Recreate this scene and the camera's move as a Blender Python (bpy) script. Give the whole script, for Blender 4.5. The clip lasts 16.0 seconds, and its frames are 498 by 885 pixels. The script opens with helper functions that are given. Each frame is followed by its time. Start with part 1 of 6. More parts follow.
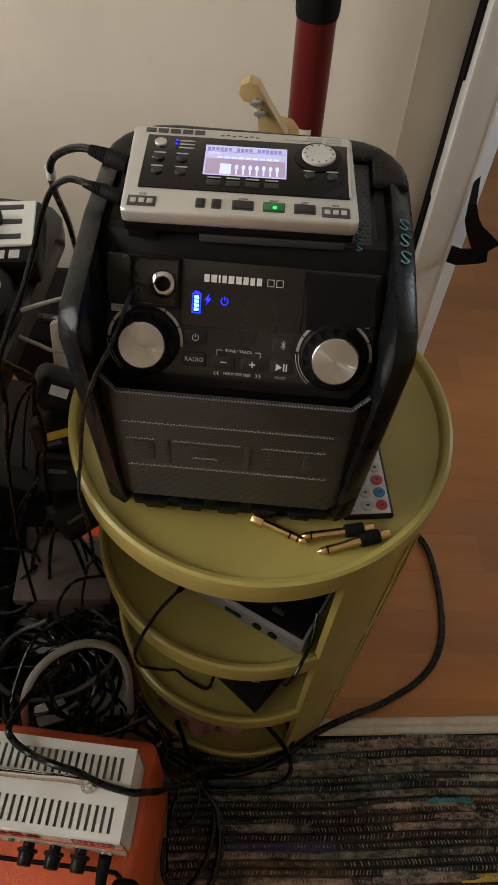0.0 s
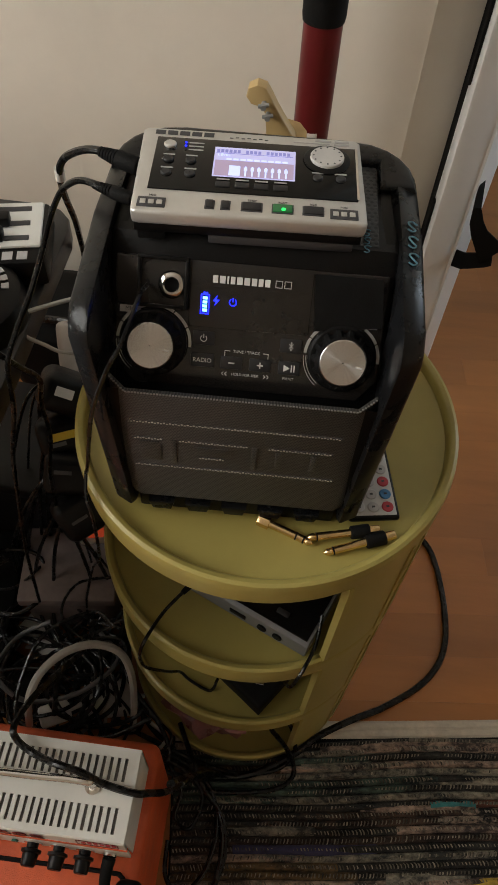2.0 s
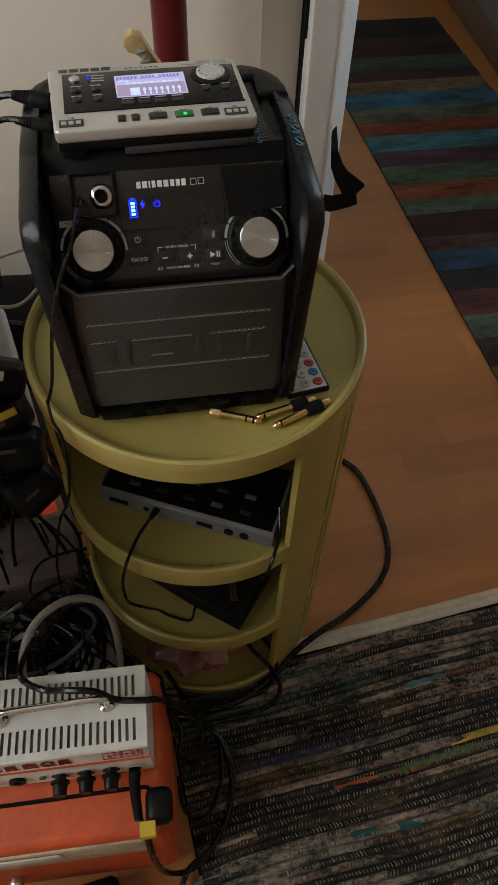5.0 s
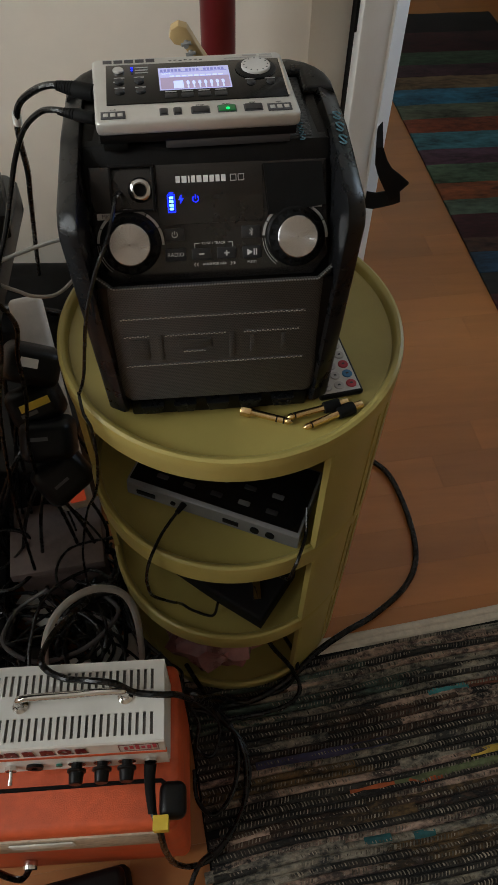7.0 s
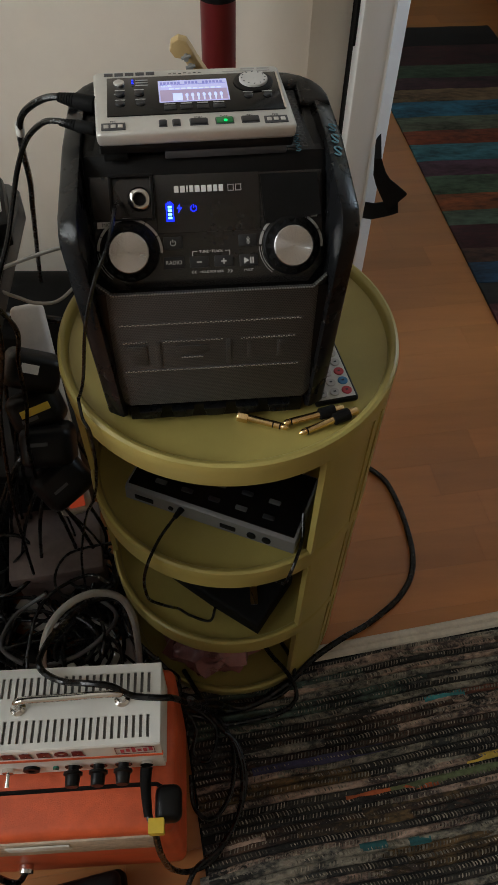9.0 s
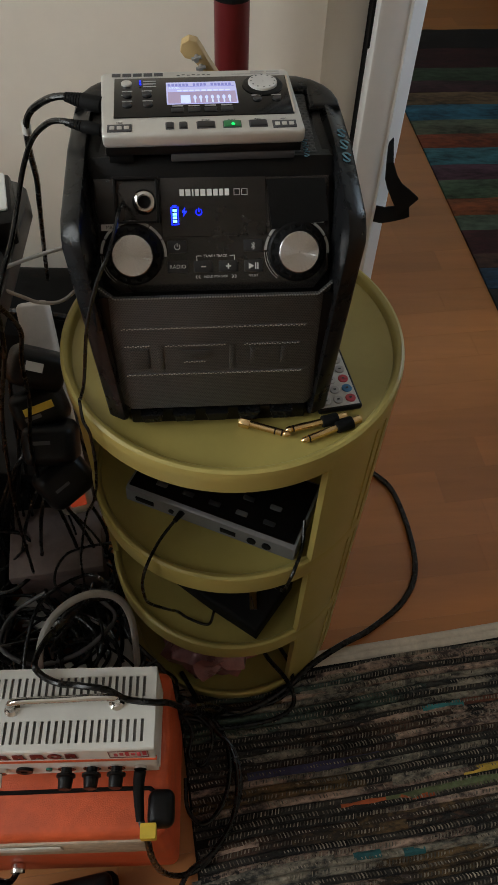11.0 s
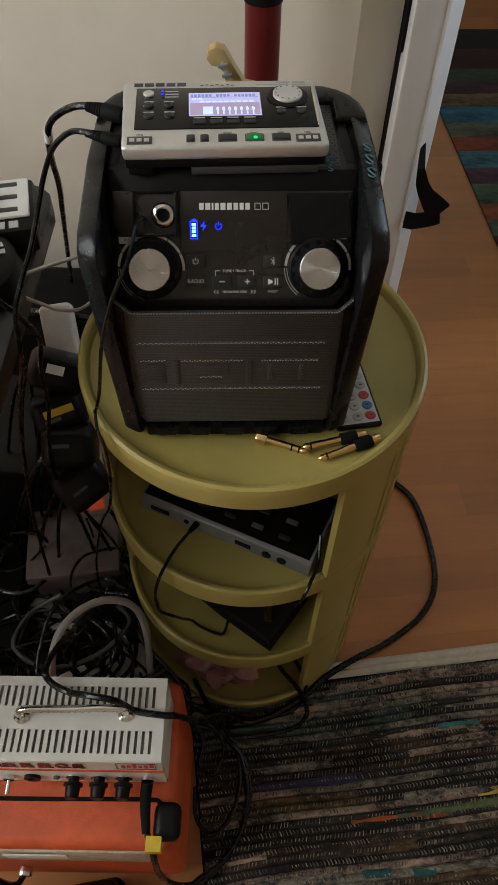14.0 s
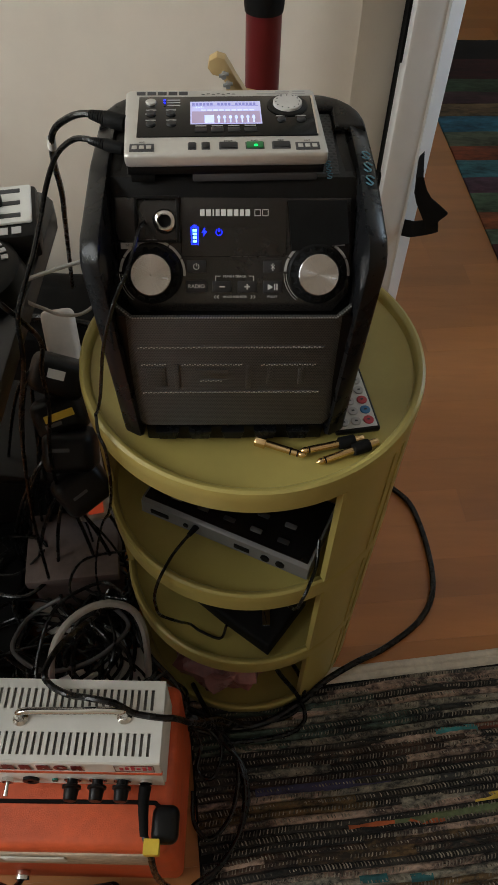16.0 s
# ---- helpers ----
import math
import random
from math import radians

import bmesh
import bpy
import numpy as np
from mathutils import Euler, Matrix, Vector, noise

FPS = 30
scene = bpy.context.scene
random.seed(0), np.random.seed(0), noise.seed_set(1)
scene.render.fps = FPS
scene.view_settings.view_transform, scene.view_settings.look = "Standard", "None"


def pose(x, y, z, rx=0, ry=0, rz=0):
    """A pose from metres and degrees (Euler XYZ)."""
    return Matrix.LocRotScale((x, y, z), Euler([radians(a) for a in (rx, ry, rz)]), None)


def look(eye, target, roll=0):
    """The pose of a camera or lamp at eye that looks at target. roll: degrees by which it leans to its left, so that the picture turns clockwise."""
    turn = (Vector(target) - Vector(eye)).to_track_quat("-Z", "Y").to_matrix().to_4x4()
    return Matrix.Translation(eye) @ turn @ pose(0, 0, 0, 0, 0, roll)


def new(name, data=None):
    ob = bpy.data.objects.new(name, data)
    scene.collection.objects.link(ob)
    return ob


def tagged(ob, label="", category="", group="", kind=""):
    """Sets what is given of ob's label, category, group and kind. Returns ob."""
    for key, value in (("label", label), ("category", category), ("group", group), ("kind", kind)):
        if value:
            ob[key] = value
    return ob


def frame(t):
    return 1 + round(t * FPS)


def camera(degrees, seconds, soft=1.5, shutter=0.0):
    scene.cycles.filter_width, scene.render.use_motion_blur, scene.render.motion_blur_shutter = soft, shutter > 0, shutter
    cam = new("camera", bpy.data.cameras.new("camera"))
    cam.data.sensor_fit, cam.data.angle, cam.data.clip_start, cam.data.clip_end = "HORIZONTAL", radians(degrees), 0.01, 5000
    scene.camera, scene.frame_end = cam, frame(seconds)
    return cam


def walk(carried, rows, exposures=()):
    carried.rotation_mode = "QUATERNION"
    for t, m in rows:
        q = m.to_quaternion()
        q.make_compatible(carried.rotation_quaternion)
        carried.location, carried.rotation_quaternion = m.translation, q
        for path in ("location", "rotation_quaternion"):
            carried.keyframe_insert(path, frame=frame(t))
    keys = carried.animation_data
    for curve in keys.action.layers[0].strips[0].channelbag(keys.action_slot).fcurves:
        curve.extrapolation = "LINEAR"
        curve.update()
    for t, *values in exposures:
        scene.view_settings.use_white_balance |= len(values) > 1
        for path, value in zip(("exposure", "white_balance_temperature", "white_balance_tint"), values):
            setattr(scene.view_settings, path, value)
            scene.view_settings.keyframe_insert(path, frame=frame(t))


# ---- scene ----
cam = camera(38.8, 16.0, shutter=0.4)
PATH = [
    (0, (0.012, -0.36, 1.052), (-0.054, 0.789, -0.583), 4.0),
    (0.5, (0.01, -0.36, 1.053), (-0.054, 0.791, -0.581), 4.2),
    (1, (0.009, -0.361, 1.052), (-0.055, 0.792, -0.581), 4.4),
    (1.5, (0.008, -0.361, 1.052), (-0.058, 0.793, -0.581), 4.3),
    (2, (0.009, -0.363, 1.052), (-0.064, 0.795, -0.578), 4.0),
    (2.5, (0.008, -0.365, 1.053), (-0.069, 0.797, -0.573), 3.9),
    (3, (0.016, -0.371, 1.057), (-0.044, 0.806, -0.559), 3.0),
    (3.2, (0.022, -0.38, 1.056), (-0.018, 0.793, -0.563), 1.6),
    (3.3, (0.018, -0.389, 1.058), (0.016, 0.782, -0.563), 1.1),
    (3.4, (0.012, -0.406, 1.06), (0.047, 0.769, -0.558), 0.5),
    (3.5, (-0.004, -0.428, 1.055), (0.088, 0.749, -0.56), 0.6),
    (3.6, (-0.011, -0.438, 1.053), (0.115, 0.73, -0.565), 1.0),
    (3.7, (-0.014, -0.466, 1.051), (0.136, 0.706, -0.563), 0.5),
    (5.8, (-0.023, -0.484, 1.048), (0.165, 0.706, -0.549), 2.8),
    (6, (-0.016, -0.478, 1.047), (0.131, 0.706, -0.557), 2.3),
    (6.5, (-0.017, -0.477, 1.047), (0.09, 0.704, -0.563), 1.5),
    (7, (-0.02, -0.475, 1.048), (0.077, 0.705, -0.563), 1.4),
    (7.5, (-0.021, -0.479, 1.049), (0.077, 0.707, -0.558), 1.5),
    (8, (-0.019, -0.482, 1.051), (0.084, 0.71, -0.552), 1.7),
    (8.5, (-0.018, -0.482, 1.051), (0.08, 0.715, -0.549), 1.6),
    (9, (-0.017, -0.483, 1.053), (0.079, 0.718, -0.543), 1.6),
    (11.5, (-0.007, -0.466, 1.052), (0.053, 0.729, -0.551), 2.8),
    (12, (0.005, -0.451, 1.049), (0.015, 0.728, -0.566), 1.9),
    (12.5, (0.009, -0.449, 1.05), (-0.012, 0.726, -0.568), 0.9),
    (13, (0.002, -0.45, 1.051), (-0.023, 0.727, -0.566), 0.5),
    (13.5, (-0.002, -0.452, 1.053), (-0.012, 0.729, -0.561), 0.7),
    (14, (-0.004, -0.455, 1.054), (0.001, 0.736, -0.554), 1.2),
    (14.5, (-0.003, -0.457, 1.054), (0.0, 0.738, -0.549), 1.3),
    (15, (-0.003, -0.46, 1.055), (0.001, 0.737, -0.547), 1.3),
    (15.5, (-0.004, -0.461, 1.058), (0.0, 0.742, -0.54), 1.3),
    (16, (-0.004, -0.461, 1.057), (0.003, 0.746, -0.538), 1.5),
]
# the clip's camera adapts its brightness and white balance a little on the way
EXPOSURES = [(0.0, 0.18, 6600, 8.0), (2.8, 0.18, 6600, 8.0), (3.5, -0.08, 6700, 10), (5.8, -0.02, 6080, 5.5), (9.2, -0.02, 6080, 5.5), (11.5, 0.05, 6080, 5.5), (12.5, 0.12, 6180, 5.5), (16.0, 0.12, 6180, 5.5)]
walk(cam, [(t, look(eye, target, roll)) for t, eye, target, roll in PATH], EXPOSURES)

# ---- world and light ----
world = bpy.data.worlds.new("world")
scene.world = world
world.use_nodes = True
_sky = world.node_tree.nodes.new("ShaderNodeTexSky")
_sky.sky_type = "NISHITA"
_sky.sun_disc = False
_sky.sun_elevation = radians(35)
_sky.sun_rotation = radians(250)
_bg = world.node_tree.nodes["Background"]
_bg.inputs["Strength"].default_value = 0.1
world.node_tree.links.new(_sky.outputs[0], _bg.inputs["Color"])


def area_lamp(name, m, sx, sy, watts, colour):
    data = bpy.data.lights.new(name, "AREA")
    data.shape, data.size, data.size_y, data.energy, data.color = "RECTANGLE", sx, sy, watts, colour
    ob = new(name, data)
    ob.matrix_world = m
    return ob


# daylight through the room's window and the hall's window
area_lamp("window_light", look((-1.66, -0.55, 1.5), (0.4, -0.1, 0.7)), 1.3, 1.3, 23.5, (1.0, 0.97, 0.92))
area_lamp("hall_window_light", look((2.45, 1.25, 1.6), (0.3, 0.75, 0.5)), 0.8, 1.0, 33, (0.74, 0.86, 1.0))

# ---- materials ----


def mat(name, colour, rough=0.5, metal=0.0, vary=0.12, scale=40.0, bump=0.1, bump_scale=None, stretch=(1, 1, 1),
        world_space=False, colour2=None, coat=0.0, emit=None, emit_strength=0.0, island=False, objrand=0.0, trans=0.0, spec=0.5):
    """A surface with broad stains, fine grain and fine relief."""
    m = bpy.data.materials.new(name)
    m.use_nodes = True
    nt = m.node_tree
    N, L = nt.nodes, nt.links
    bsdf = N["Principled BSDF"]
    co = N.new("ShaderNodeTexCoord")
    mp = N.new("ShaderNodeMapping")
    mp.inputs["Scale"].default_value = stretch
    L.new(N.new("ShaderNodeNewGeometry").outputs["Position"] if world_space else co.outputs["Object"], mp.inputs["Vector"])
    big = N.new("ShaderNodeTexNoise")
    big.inputs["Scale"].default_value = scale * 0.18
    big.inputs["Detail"].default_value = 3
    fine = N.new("ShaderNodeTexNoise")
    fine.inputs["Scale"].default_value = scale
    fine.inputs["Detail"].default_value = 6
    fine.inputs["Roughness"].default_value = 0.65
    L.new(mp.outputs[0], big.inputs["Vector"])
    L.new(mp.outputs[0], fine.inputs["Vector"])
    add = N.new("ShaderNodeMath")
    add.operation = "ADD"
    L.new(big.outputs["Fac"], add.inputs[0])
    L.new(fine.outputs["Fac"], add.inputs[1])
    rng = N.new("ShaderNodeMapRange")
    rng.inputs["From Min"].default_value, rng.inputs["From Max"].default_value = 0.7, 1.3
    L.new(add.outputs[0], rng.inputs["Value"])
    mix = N.new("ShaderNodeMix")
    mix.data_type = "RGBA"
    c2 = colour2 or tuple(c * (1 - 2 * vary) for c in colour)
    c1 = colour if colour2 else tuple(min(1, c * (1 + vary)) for c in colour)
    mix.inputs[6].default_value = (*c2, 1)
    mix.inputs[7].default_value = (*c1, 1)
    L.new(rng.outputs[0], mix.inputs[0])
    out = mix.outputs[2]
    if island or objrand:
        hsv = N.new("ShaderNodeHueSaturation")
        src = N.new("ShaderNodeNewGeometry").outputs["Random Per Island"] if island else N.new("ShaderNodeObjectInfo").outputs["Random"]
        mr = N.new("ShaderNodeMapRange")
        amt = objrand or 0.3
        mr.inputs["To Min"].default_value, mr.inputs["To Max"].default_value = 1 - amt, 1 + amt
        L.new(src, mr.inputs["Value"])
        L.new(mr.outputs[0], hsv.inputs["Value"])
        L.new(out, hsv.inputs["Color"])
        out = hsv.outputs[0]
    L.new(out, bsdf.inputs["Base Color"])
    rr = N.new("ShaderNodeMapRange")
    rr.inputs["To Min"].default_value, rr.inputs["To Max"].default_value = max(0.02, rough - 0.08), min(1, rough + 0.1)
    L.new(fine.outputs["Fac"], rr.inputs["Value"])
    L.new(rr.outputs[0], bsdf.inputs["Roughness"])
    bsdf.inputs["Metallic"].default_value = metal
    bsdf.inputs["Specular IOR Level"].default_value = spec
    bsdf.inputs["Coat Weight"].default_value = coat
    bsdf.inputs["Coat Roughness"].default_value = 0.08
    bsdf.inputs["Transmission Weight"].default_value = trans
    if emit:
        bsdf.inputs["Emission Color"].default_value = (*emit, 1)
        bsdf.inputs["Emission Strength"].default_value = emit_strength
    if bump:
        bn = N.new("ShaderNodeTexNoise")
        bn.inputs["Scale"].default_value = bump_scale or scale * 4
        bn.inputs["Detail"].default_value = 4
        L.new(mp.outputs[0], bn.inputs["Vector"])
        bp = N.new("ShaderNodeBump")
        bp.inputs["Strength"].default_value = bump
        bp.inputs["Distance"].default_value = 0.002
        L.new(bn.outputs["Fac"], bp.inputs["Height"])
        L.new(bp.outputs[0], bsdf.inputs["Normal"])
    return m


M = {}
M["wall"] = mat("cream_wall_paint", (0.80, 0.74, 0.64), 0.75, vary=0.03, scale=12, bump=0.08, bump_scale=220)
M["ceiling"] = mat("white_ceiling_paint", (0.8, 0.79, 0.76), 0.85, vary=0.02, scale=8, bump=0.05)
M["white_gloss"] = mat("white_gloss_paint", (0.78, 0.78, 0.77), 0.35, vary=0.03, scale=14, bump=0.05, bump_scale=90)
M["floor"] = mat("orange_laminate", (0.43, 0.165, 0.040), 0.38, vary=0.10, scale=30, stretch=(0.12, 1, 1), bump=0.04, bump_scale=160, objrand=0.1, world_space=True)
M["joint"] = mat("floor_joint", (0.36, 0.15, 0.042), 0.7, vary=0.1)
M["olive"] = mat("olive_yellow_plastic", (0.41, 0.34, 0.098), 0.34, vary=0.06, scale=18, bump=0.03, bump_scale=300)
M["black"] = mat("black_abs_plastic", (0.006, 0.006, 0.0062), 0.36, spec=0.2, vary=0.15, scale=60, bump=0.10, bump_scale=900)
M["frame"] = mat("satin_black_frame", (0.0066, 0.0069, 0.0076), 0.27, vary=0.08, scale=50, bump=0.02, bump_scale=1200, spec=0.26)
M["black_dull"] = mat("dull_black_rubber", (0.005, 0.005, 0.005), 0.7, spec=0.16, vary=0.2, scale=50, bump=0.2, bump_scale=700)
M["gloss"] = mat("glossy_black_panel", (0.017, 0.015, 0.014), 0.25, spec=0.45, vary=0.15, scale=20, bump=0.02, coat=0.3)
M["face"] = mat("deep_black_acrylic", (0.005, 0.005, 0.0055), 0.12, spec=0.28, vary=0.1, scale=20, bump=0.0)
M["strip"] = mat("yellowed_white_plastic", (0.48, 0.43, 0.38), 0.5, vary=0.12, scale=25, bump=0.1)
M["cable"] = mat("black_cable_rubber", (0.004, 0.004, 0.004), 0.26, spec=0.4, vary=0.2, scale=70, bump=0.05)
M["white_cable"] = mat("grey_white_cable", (0.42, 0.40, 0.36), 0.5, vary=0.12, scale=50, bump=0.05)
M["grey_cable"] = mat("dark_grey_cable", (0.09, 0.09, 0.09), 0.5, vary=0.15, scale=50, bump=0.05)
M["chrome"] = mat("chrome", (0.75, 0.74, 0.72), 0.14, 1.0, vary=0.04, bump=0.0)
M["gold"] = mat("gold_plate", (0.83, 0.6, 0.3), 0.22, 1.0, vary=0.05, bump=0.0)
M["silver"] = mat("silver_lacquer", (0.62, 0.61, 0.58), 0.38, 0.55, vary=0.05, scale=60, bump=0.04, bump_scale=1500)
M["amp_white"] = mat("white_powder_coat", (0.78, 0.77, 0.72), 0.45, vary=0.05, scale=30, bump=0.08, bump_scale=900)
M["orange"] = mat("orange_vinyl", (0.70, 0.115, 0.034), 0.5, vary=0.12, scale=60, bump=0.3, bump_scale=1100)
M["cloth"] = mat("woven_grille_cloth", (0.58, 0.49, 0.37), 0.85, vary=0.2, scale=120, bump=0.4, bump_scale=600)
M["red"] = mat("dark_red_lacquer", (0.115, 0.006, 0.009), 0.35, vary=0.12, scale=14, bump=0.05)
M["wood_cream"] = mat("pale_maple", (0.50, 0.35, 0.155), 0.45, vary=0.08, scale=30, stretch=(1, 1, 0.2), bump=0.05)
M["print"] = mat("white_print", (0.75, 0.75, 0.74), 0.5, vary=0.03, bump=0)
M["print_grey"] = mat("grey_print", (0.42, 0.41, 0.40), 0.5, vary=0.05, bump=0)
M["print_dark"] = mat("dark_print", (0.05, 0.05, 0.055), 0.5, vary=0.05, bump=0)
M["button"] = mat("button_rubber", (0.018, 0.018, 0.02), 0.5, vary=0.1, bump=0.05)
M["blue_led"] = mat("blue_led", (0.02, 0.03, 0.3), 0.4, vary=0, bump=0, emit=(0.006, 0.012, 1.0), emit_strength=4.2)
M["cyan_led"] = mat("light_blue_led", (0.1, 0.3, 0.6), 0.4, vary=0, bump=0, emit=(0.15, 0.45, 1.0), emit_strength=4.0)
M["green_led"] = mat("green_led", (0.02, 0.3, 0.06), 0.4, vary=0, bump=0, emit=(0.02, 0.9, 0.15), emit_strength=1.6)
M["green_dim"] = mat("green_button", (0.02, 0.08, 0.03), 0.4, vary=0.1, bump=0, emit=(0.01, 0.25, 0.05), emit_strength=0.18)
M["red_led"] = mat("red_neon_switch", (0.5, 0.05, 0.02), 0.4, vary=0, bump=0, emit=(1.0, 0.12, 0.04), emit_strength=0.16)
M["lcd"] = mat("lcd_backlight", (0.4, 0.4, 0.6), 0.3, vary=0.06, scale=60, bump=0, emit=(0.50, 0.48, 0.78), emit_strength=0.62)
M["lcd_dark"] = mat("lcd_red_brown_area", (0.3, 0.22, 0.3), 0.3, vary=0.06, bump=0, emit=(0.42, 0.33, 0.50), emit_strength=0.52)
M["lcd_ink"] = mat("lcd_ink", (0.2, 0.2, 0.5), 0.4, vary=0, bump=0, emit=(0.22, 0.22, 0.52), emit_strength=0.5)
M["lcd_white"] = mat("lcd_white", (0.6, 0.66, 0.9), 0.4, vary=0, bump=0, emit=(0.58, 0.68, 1.0), emit_strength=0.66)
M["pen_blue"] = mat("pale_blue_paint_pen", (0.10, 0.24, 0.31), 0.6, vary=0.15, scale=200, bump=0.05)
M["yellow_tape"] = mat("yellow_tape", (0.7, 0.5, 0.04), 0.55, vary=0.1, bump=0.1)
M["paper"] = mat("white_paper", (0.7, 0.68, 0.63), 0.8, vary=0.08, scale=60, bump=0.2)
M["pinkish"] = mat("pale_pink_plastic_bag", (0.27, 0.105, 0.10), 0.28, vary=0.45, scale=26, bump=0.35, bump_scale=45)
M["pale_box"] = mat("pale_dusty_plastic", (0.17, 0.125, 0.11), 0.6, vary=0.3, scale=18, bump=0.15)
M["shelf_case"] = mat("slate_grey_plastic", (0.20, 0.205, 0.215), 0.34, 0.3, vary=0.08, bump=0.05)
M["device"] = mat("silver_grey_plastic", (0.30, 0.30, 0.29), 0.4, 0.3, vary=0.08, bump=0.05)
M["desk"] = mat("black_desk_laminate", (0.017, 0.017, 0.018), 0.38, spec=0.5, vary=0.15, scale=30, bump=0.06, bump_scale=500)
M["hem"] = mat("cream_rug_hem", (0.62, 0.55, 0.45), 0.9, vary=0.12, scale=90, bump=0.5, bump_scale=500)
M["grey_wall"] = mat("grey_cabinet_paint", (0.3, 0.29, 0.27), 0.7, vary=0.06, scale=14, bump=0.1)
M["dark_wood"] = mat("brown_wood_plinth", (0.2, 0.13, 0.08), 0.6, vary=0.1, scale=30, stretch=(1, 0.2, 1), bump=0.1)
M["glass"] = mat("window_glass", (0.95, 0.97, 0.97), 0.02, vary=0, bump=0, trans=1.0)
M["btn_red"] = mat("remote_red_button", (0.5, 0.05, 0.07), 0.5, vary=0.08, bump=0)
M["btn_blue"] = mat("remote_blue_button", (0.06, 0.22, 0.45), 0.5, vary=0.08, bump=0)
M["btn_grey"] = mat("remote_grey_button", (0.45, 0.44, 0.43), 0.5, vary=0.08, bump=0)
M["remote"] = mat("remote_silver_face", (0.55, 0.54, 0.52), 0.4, vary=0.05, bump=0.03)


def spun_metal():
    """Turned aluminium: fine rings, a little uneven round the circle."""
    m = bpy.data.materials.new("spun_aluminium")
    m.use_nodes = True
    N, L = m.node_tree.nodes, m.node_tree.links
    b = N["Principled BSDF"]
    co = N.new("ShaderNodeTexCoord")
    grad = N.new("ShaderNodeTexGradient")
    grad.gradient_type = "RADIAL"
    L.new(co.outputs["Object"], grad.inputs["Vector"])
    n = N.new("ShaderNodeTexNoise")
    n.noise_dimensions = "1D"
    n.inputs["Scale"].default_value = 46
    n.inputs["Detail"].default_value = 4
    L.new(grad.outputs["Fac"], n.inputs["W"])
    ramp = N.new("ShaderNodeMapRange")
    ramp.inputs["To Min"].default_value, ramp.inputs["To Max"].default_value = 0.52, 0.72
    L.new(n.outputs["Fac"], ramp.inputs["Value"])
    L.new(ramp.outputs[0], b.inputs["Base Color"])
    b.inputs["Metallic"].default_value = 1.0
    b.inputs["Roughness"].default_value = 0.27
    b.inputs["Anisotropic"].default_value = 0.95
    b.inputs["Anisotropic Rotation"].default_value = 0.25
    tan = N.new("ShaderNodeTangent")
    tan.direction_type, tan.axis = "RADIAL", "Z"
    L.new(tan.outputs[0], b.inputs["Tangent"])
    return m


M["spun"] = spun_metal()


def perforated(name, metal_colour, hole_colour, pitch, hole=0.36, axes=("X", "Z"), rough=0.45):
    """Punched sheet: staggered round holes at a real pitch, with relief."""
    m = bpy.data.materials.new(name)
    m.use_nodes = True
    N, L = m.node_tree.nodes, m.node_tree.links
    b = N["Principled BSDF"]
    co = N.new("ShaderNodeTexCoord")
    sp = N.new("ShaderNodeSeparateXYZ")
    L.new(co.outputs["Object"], sp.inputs[0])

    def math_node(op, a, v):
        n = N.new("ShaderNodeMath")
        n.operation = op
        for i, s in enumerate((a, v)):
            if isinstance(s, (int, float)):
                n.inputs[i].default_value = s
            else:
                L.new(s, n.inputs[i])
        return n.outputs[0]

    u = math_node("DIVIDE", sp.outputs[axes[0]], pitch)
    v = math_node("DIVIDE", sp.outputs[axes[1]], pitch * 0.87)
    row = math_node("FLOOR", v, 0.0)
    odd = math_node("MULTIPLY", math_node("FLOORED_MODULO", row, 2.0), 0.5)
    fu = math_node("SUBTRACT", math_node("FRACT", math_node("ADD", u, odd), 0.0), 0.5)
    fv = math_node("MULTIPLY", math_node("SUBTRACT", math_node("FRACT", v, 0.0), 0.5), 0.87)
    d = math_node("SQRT", math_node("ADD", math_node("MULTIPLY", fu, fu), math_node("MULTIPLY", fv, fv)), 0.0)
    r = N.new("ShaderNodeMapRange")
    r.inputs["From Min"].default_value, r.inputs["From Max"].default_value = hole - 0.06, hole + 0.06
    L.new(d, r.inputs["Value"])
    no = N.new("ShaderNodeTexNoise")
    no.inputs["Scale"].default_value = 25
    L.new(co.outputs["Object"], no.inputs["Vector"])
    mixa = N.new("ShaderNodeMix")
    mixa.data_type = "RGBA"
    mixa.inputs[6].default_value = (*[c * 0.75 for c in metal_colour], 1)
    mixa.inputs[7].default_value = (*[c * 1.2 for c in metal_colour], 1)
    L.new(no.outputs["Fac"], mixa.inputs[0])
    mix = N.new("ShaderNodeMix")
    mix.data_type = "RGBA"
    mix.inputs[6].default_value = (*hole_colour, 1)
    L.new(mixa.outputs[2], mix.inputs[7])
    L.new(r.outputs[0], mix.inputs[0])
    L.new(mix.outputs[2], b.inputs["Base Color"])
    b.inputs["Roughness"].default_value = rough
    bp = N.new("ShaderNodeBump")
    bp.inputs["Strength"].default_value = 0.5
    bp.inputs["Distance"].default_value = 0.001
    L.new(r.outputs[0], bp.inputs["Height"])
    L.new(bp.outputs[0], b.inputs["Normal"])
    return m


M["grille"] = perforated("perforated_grille", (0.066, 0.066, 0.065), (0.022, 0.022, 0.022), 0.0019, 0.34)
M["top_mesh"] = perforated("perforated_top_plastic", (0.03, 0.03, 0.03), (0.004, 0.004, 0.004), 0.0042, 0.3, ("X", "Y"))

# ---- mesh tools ----


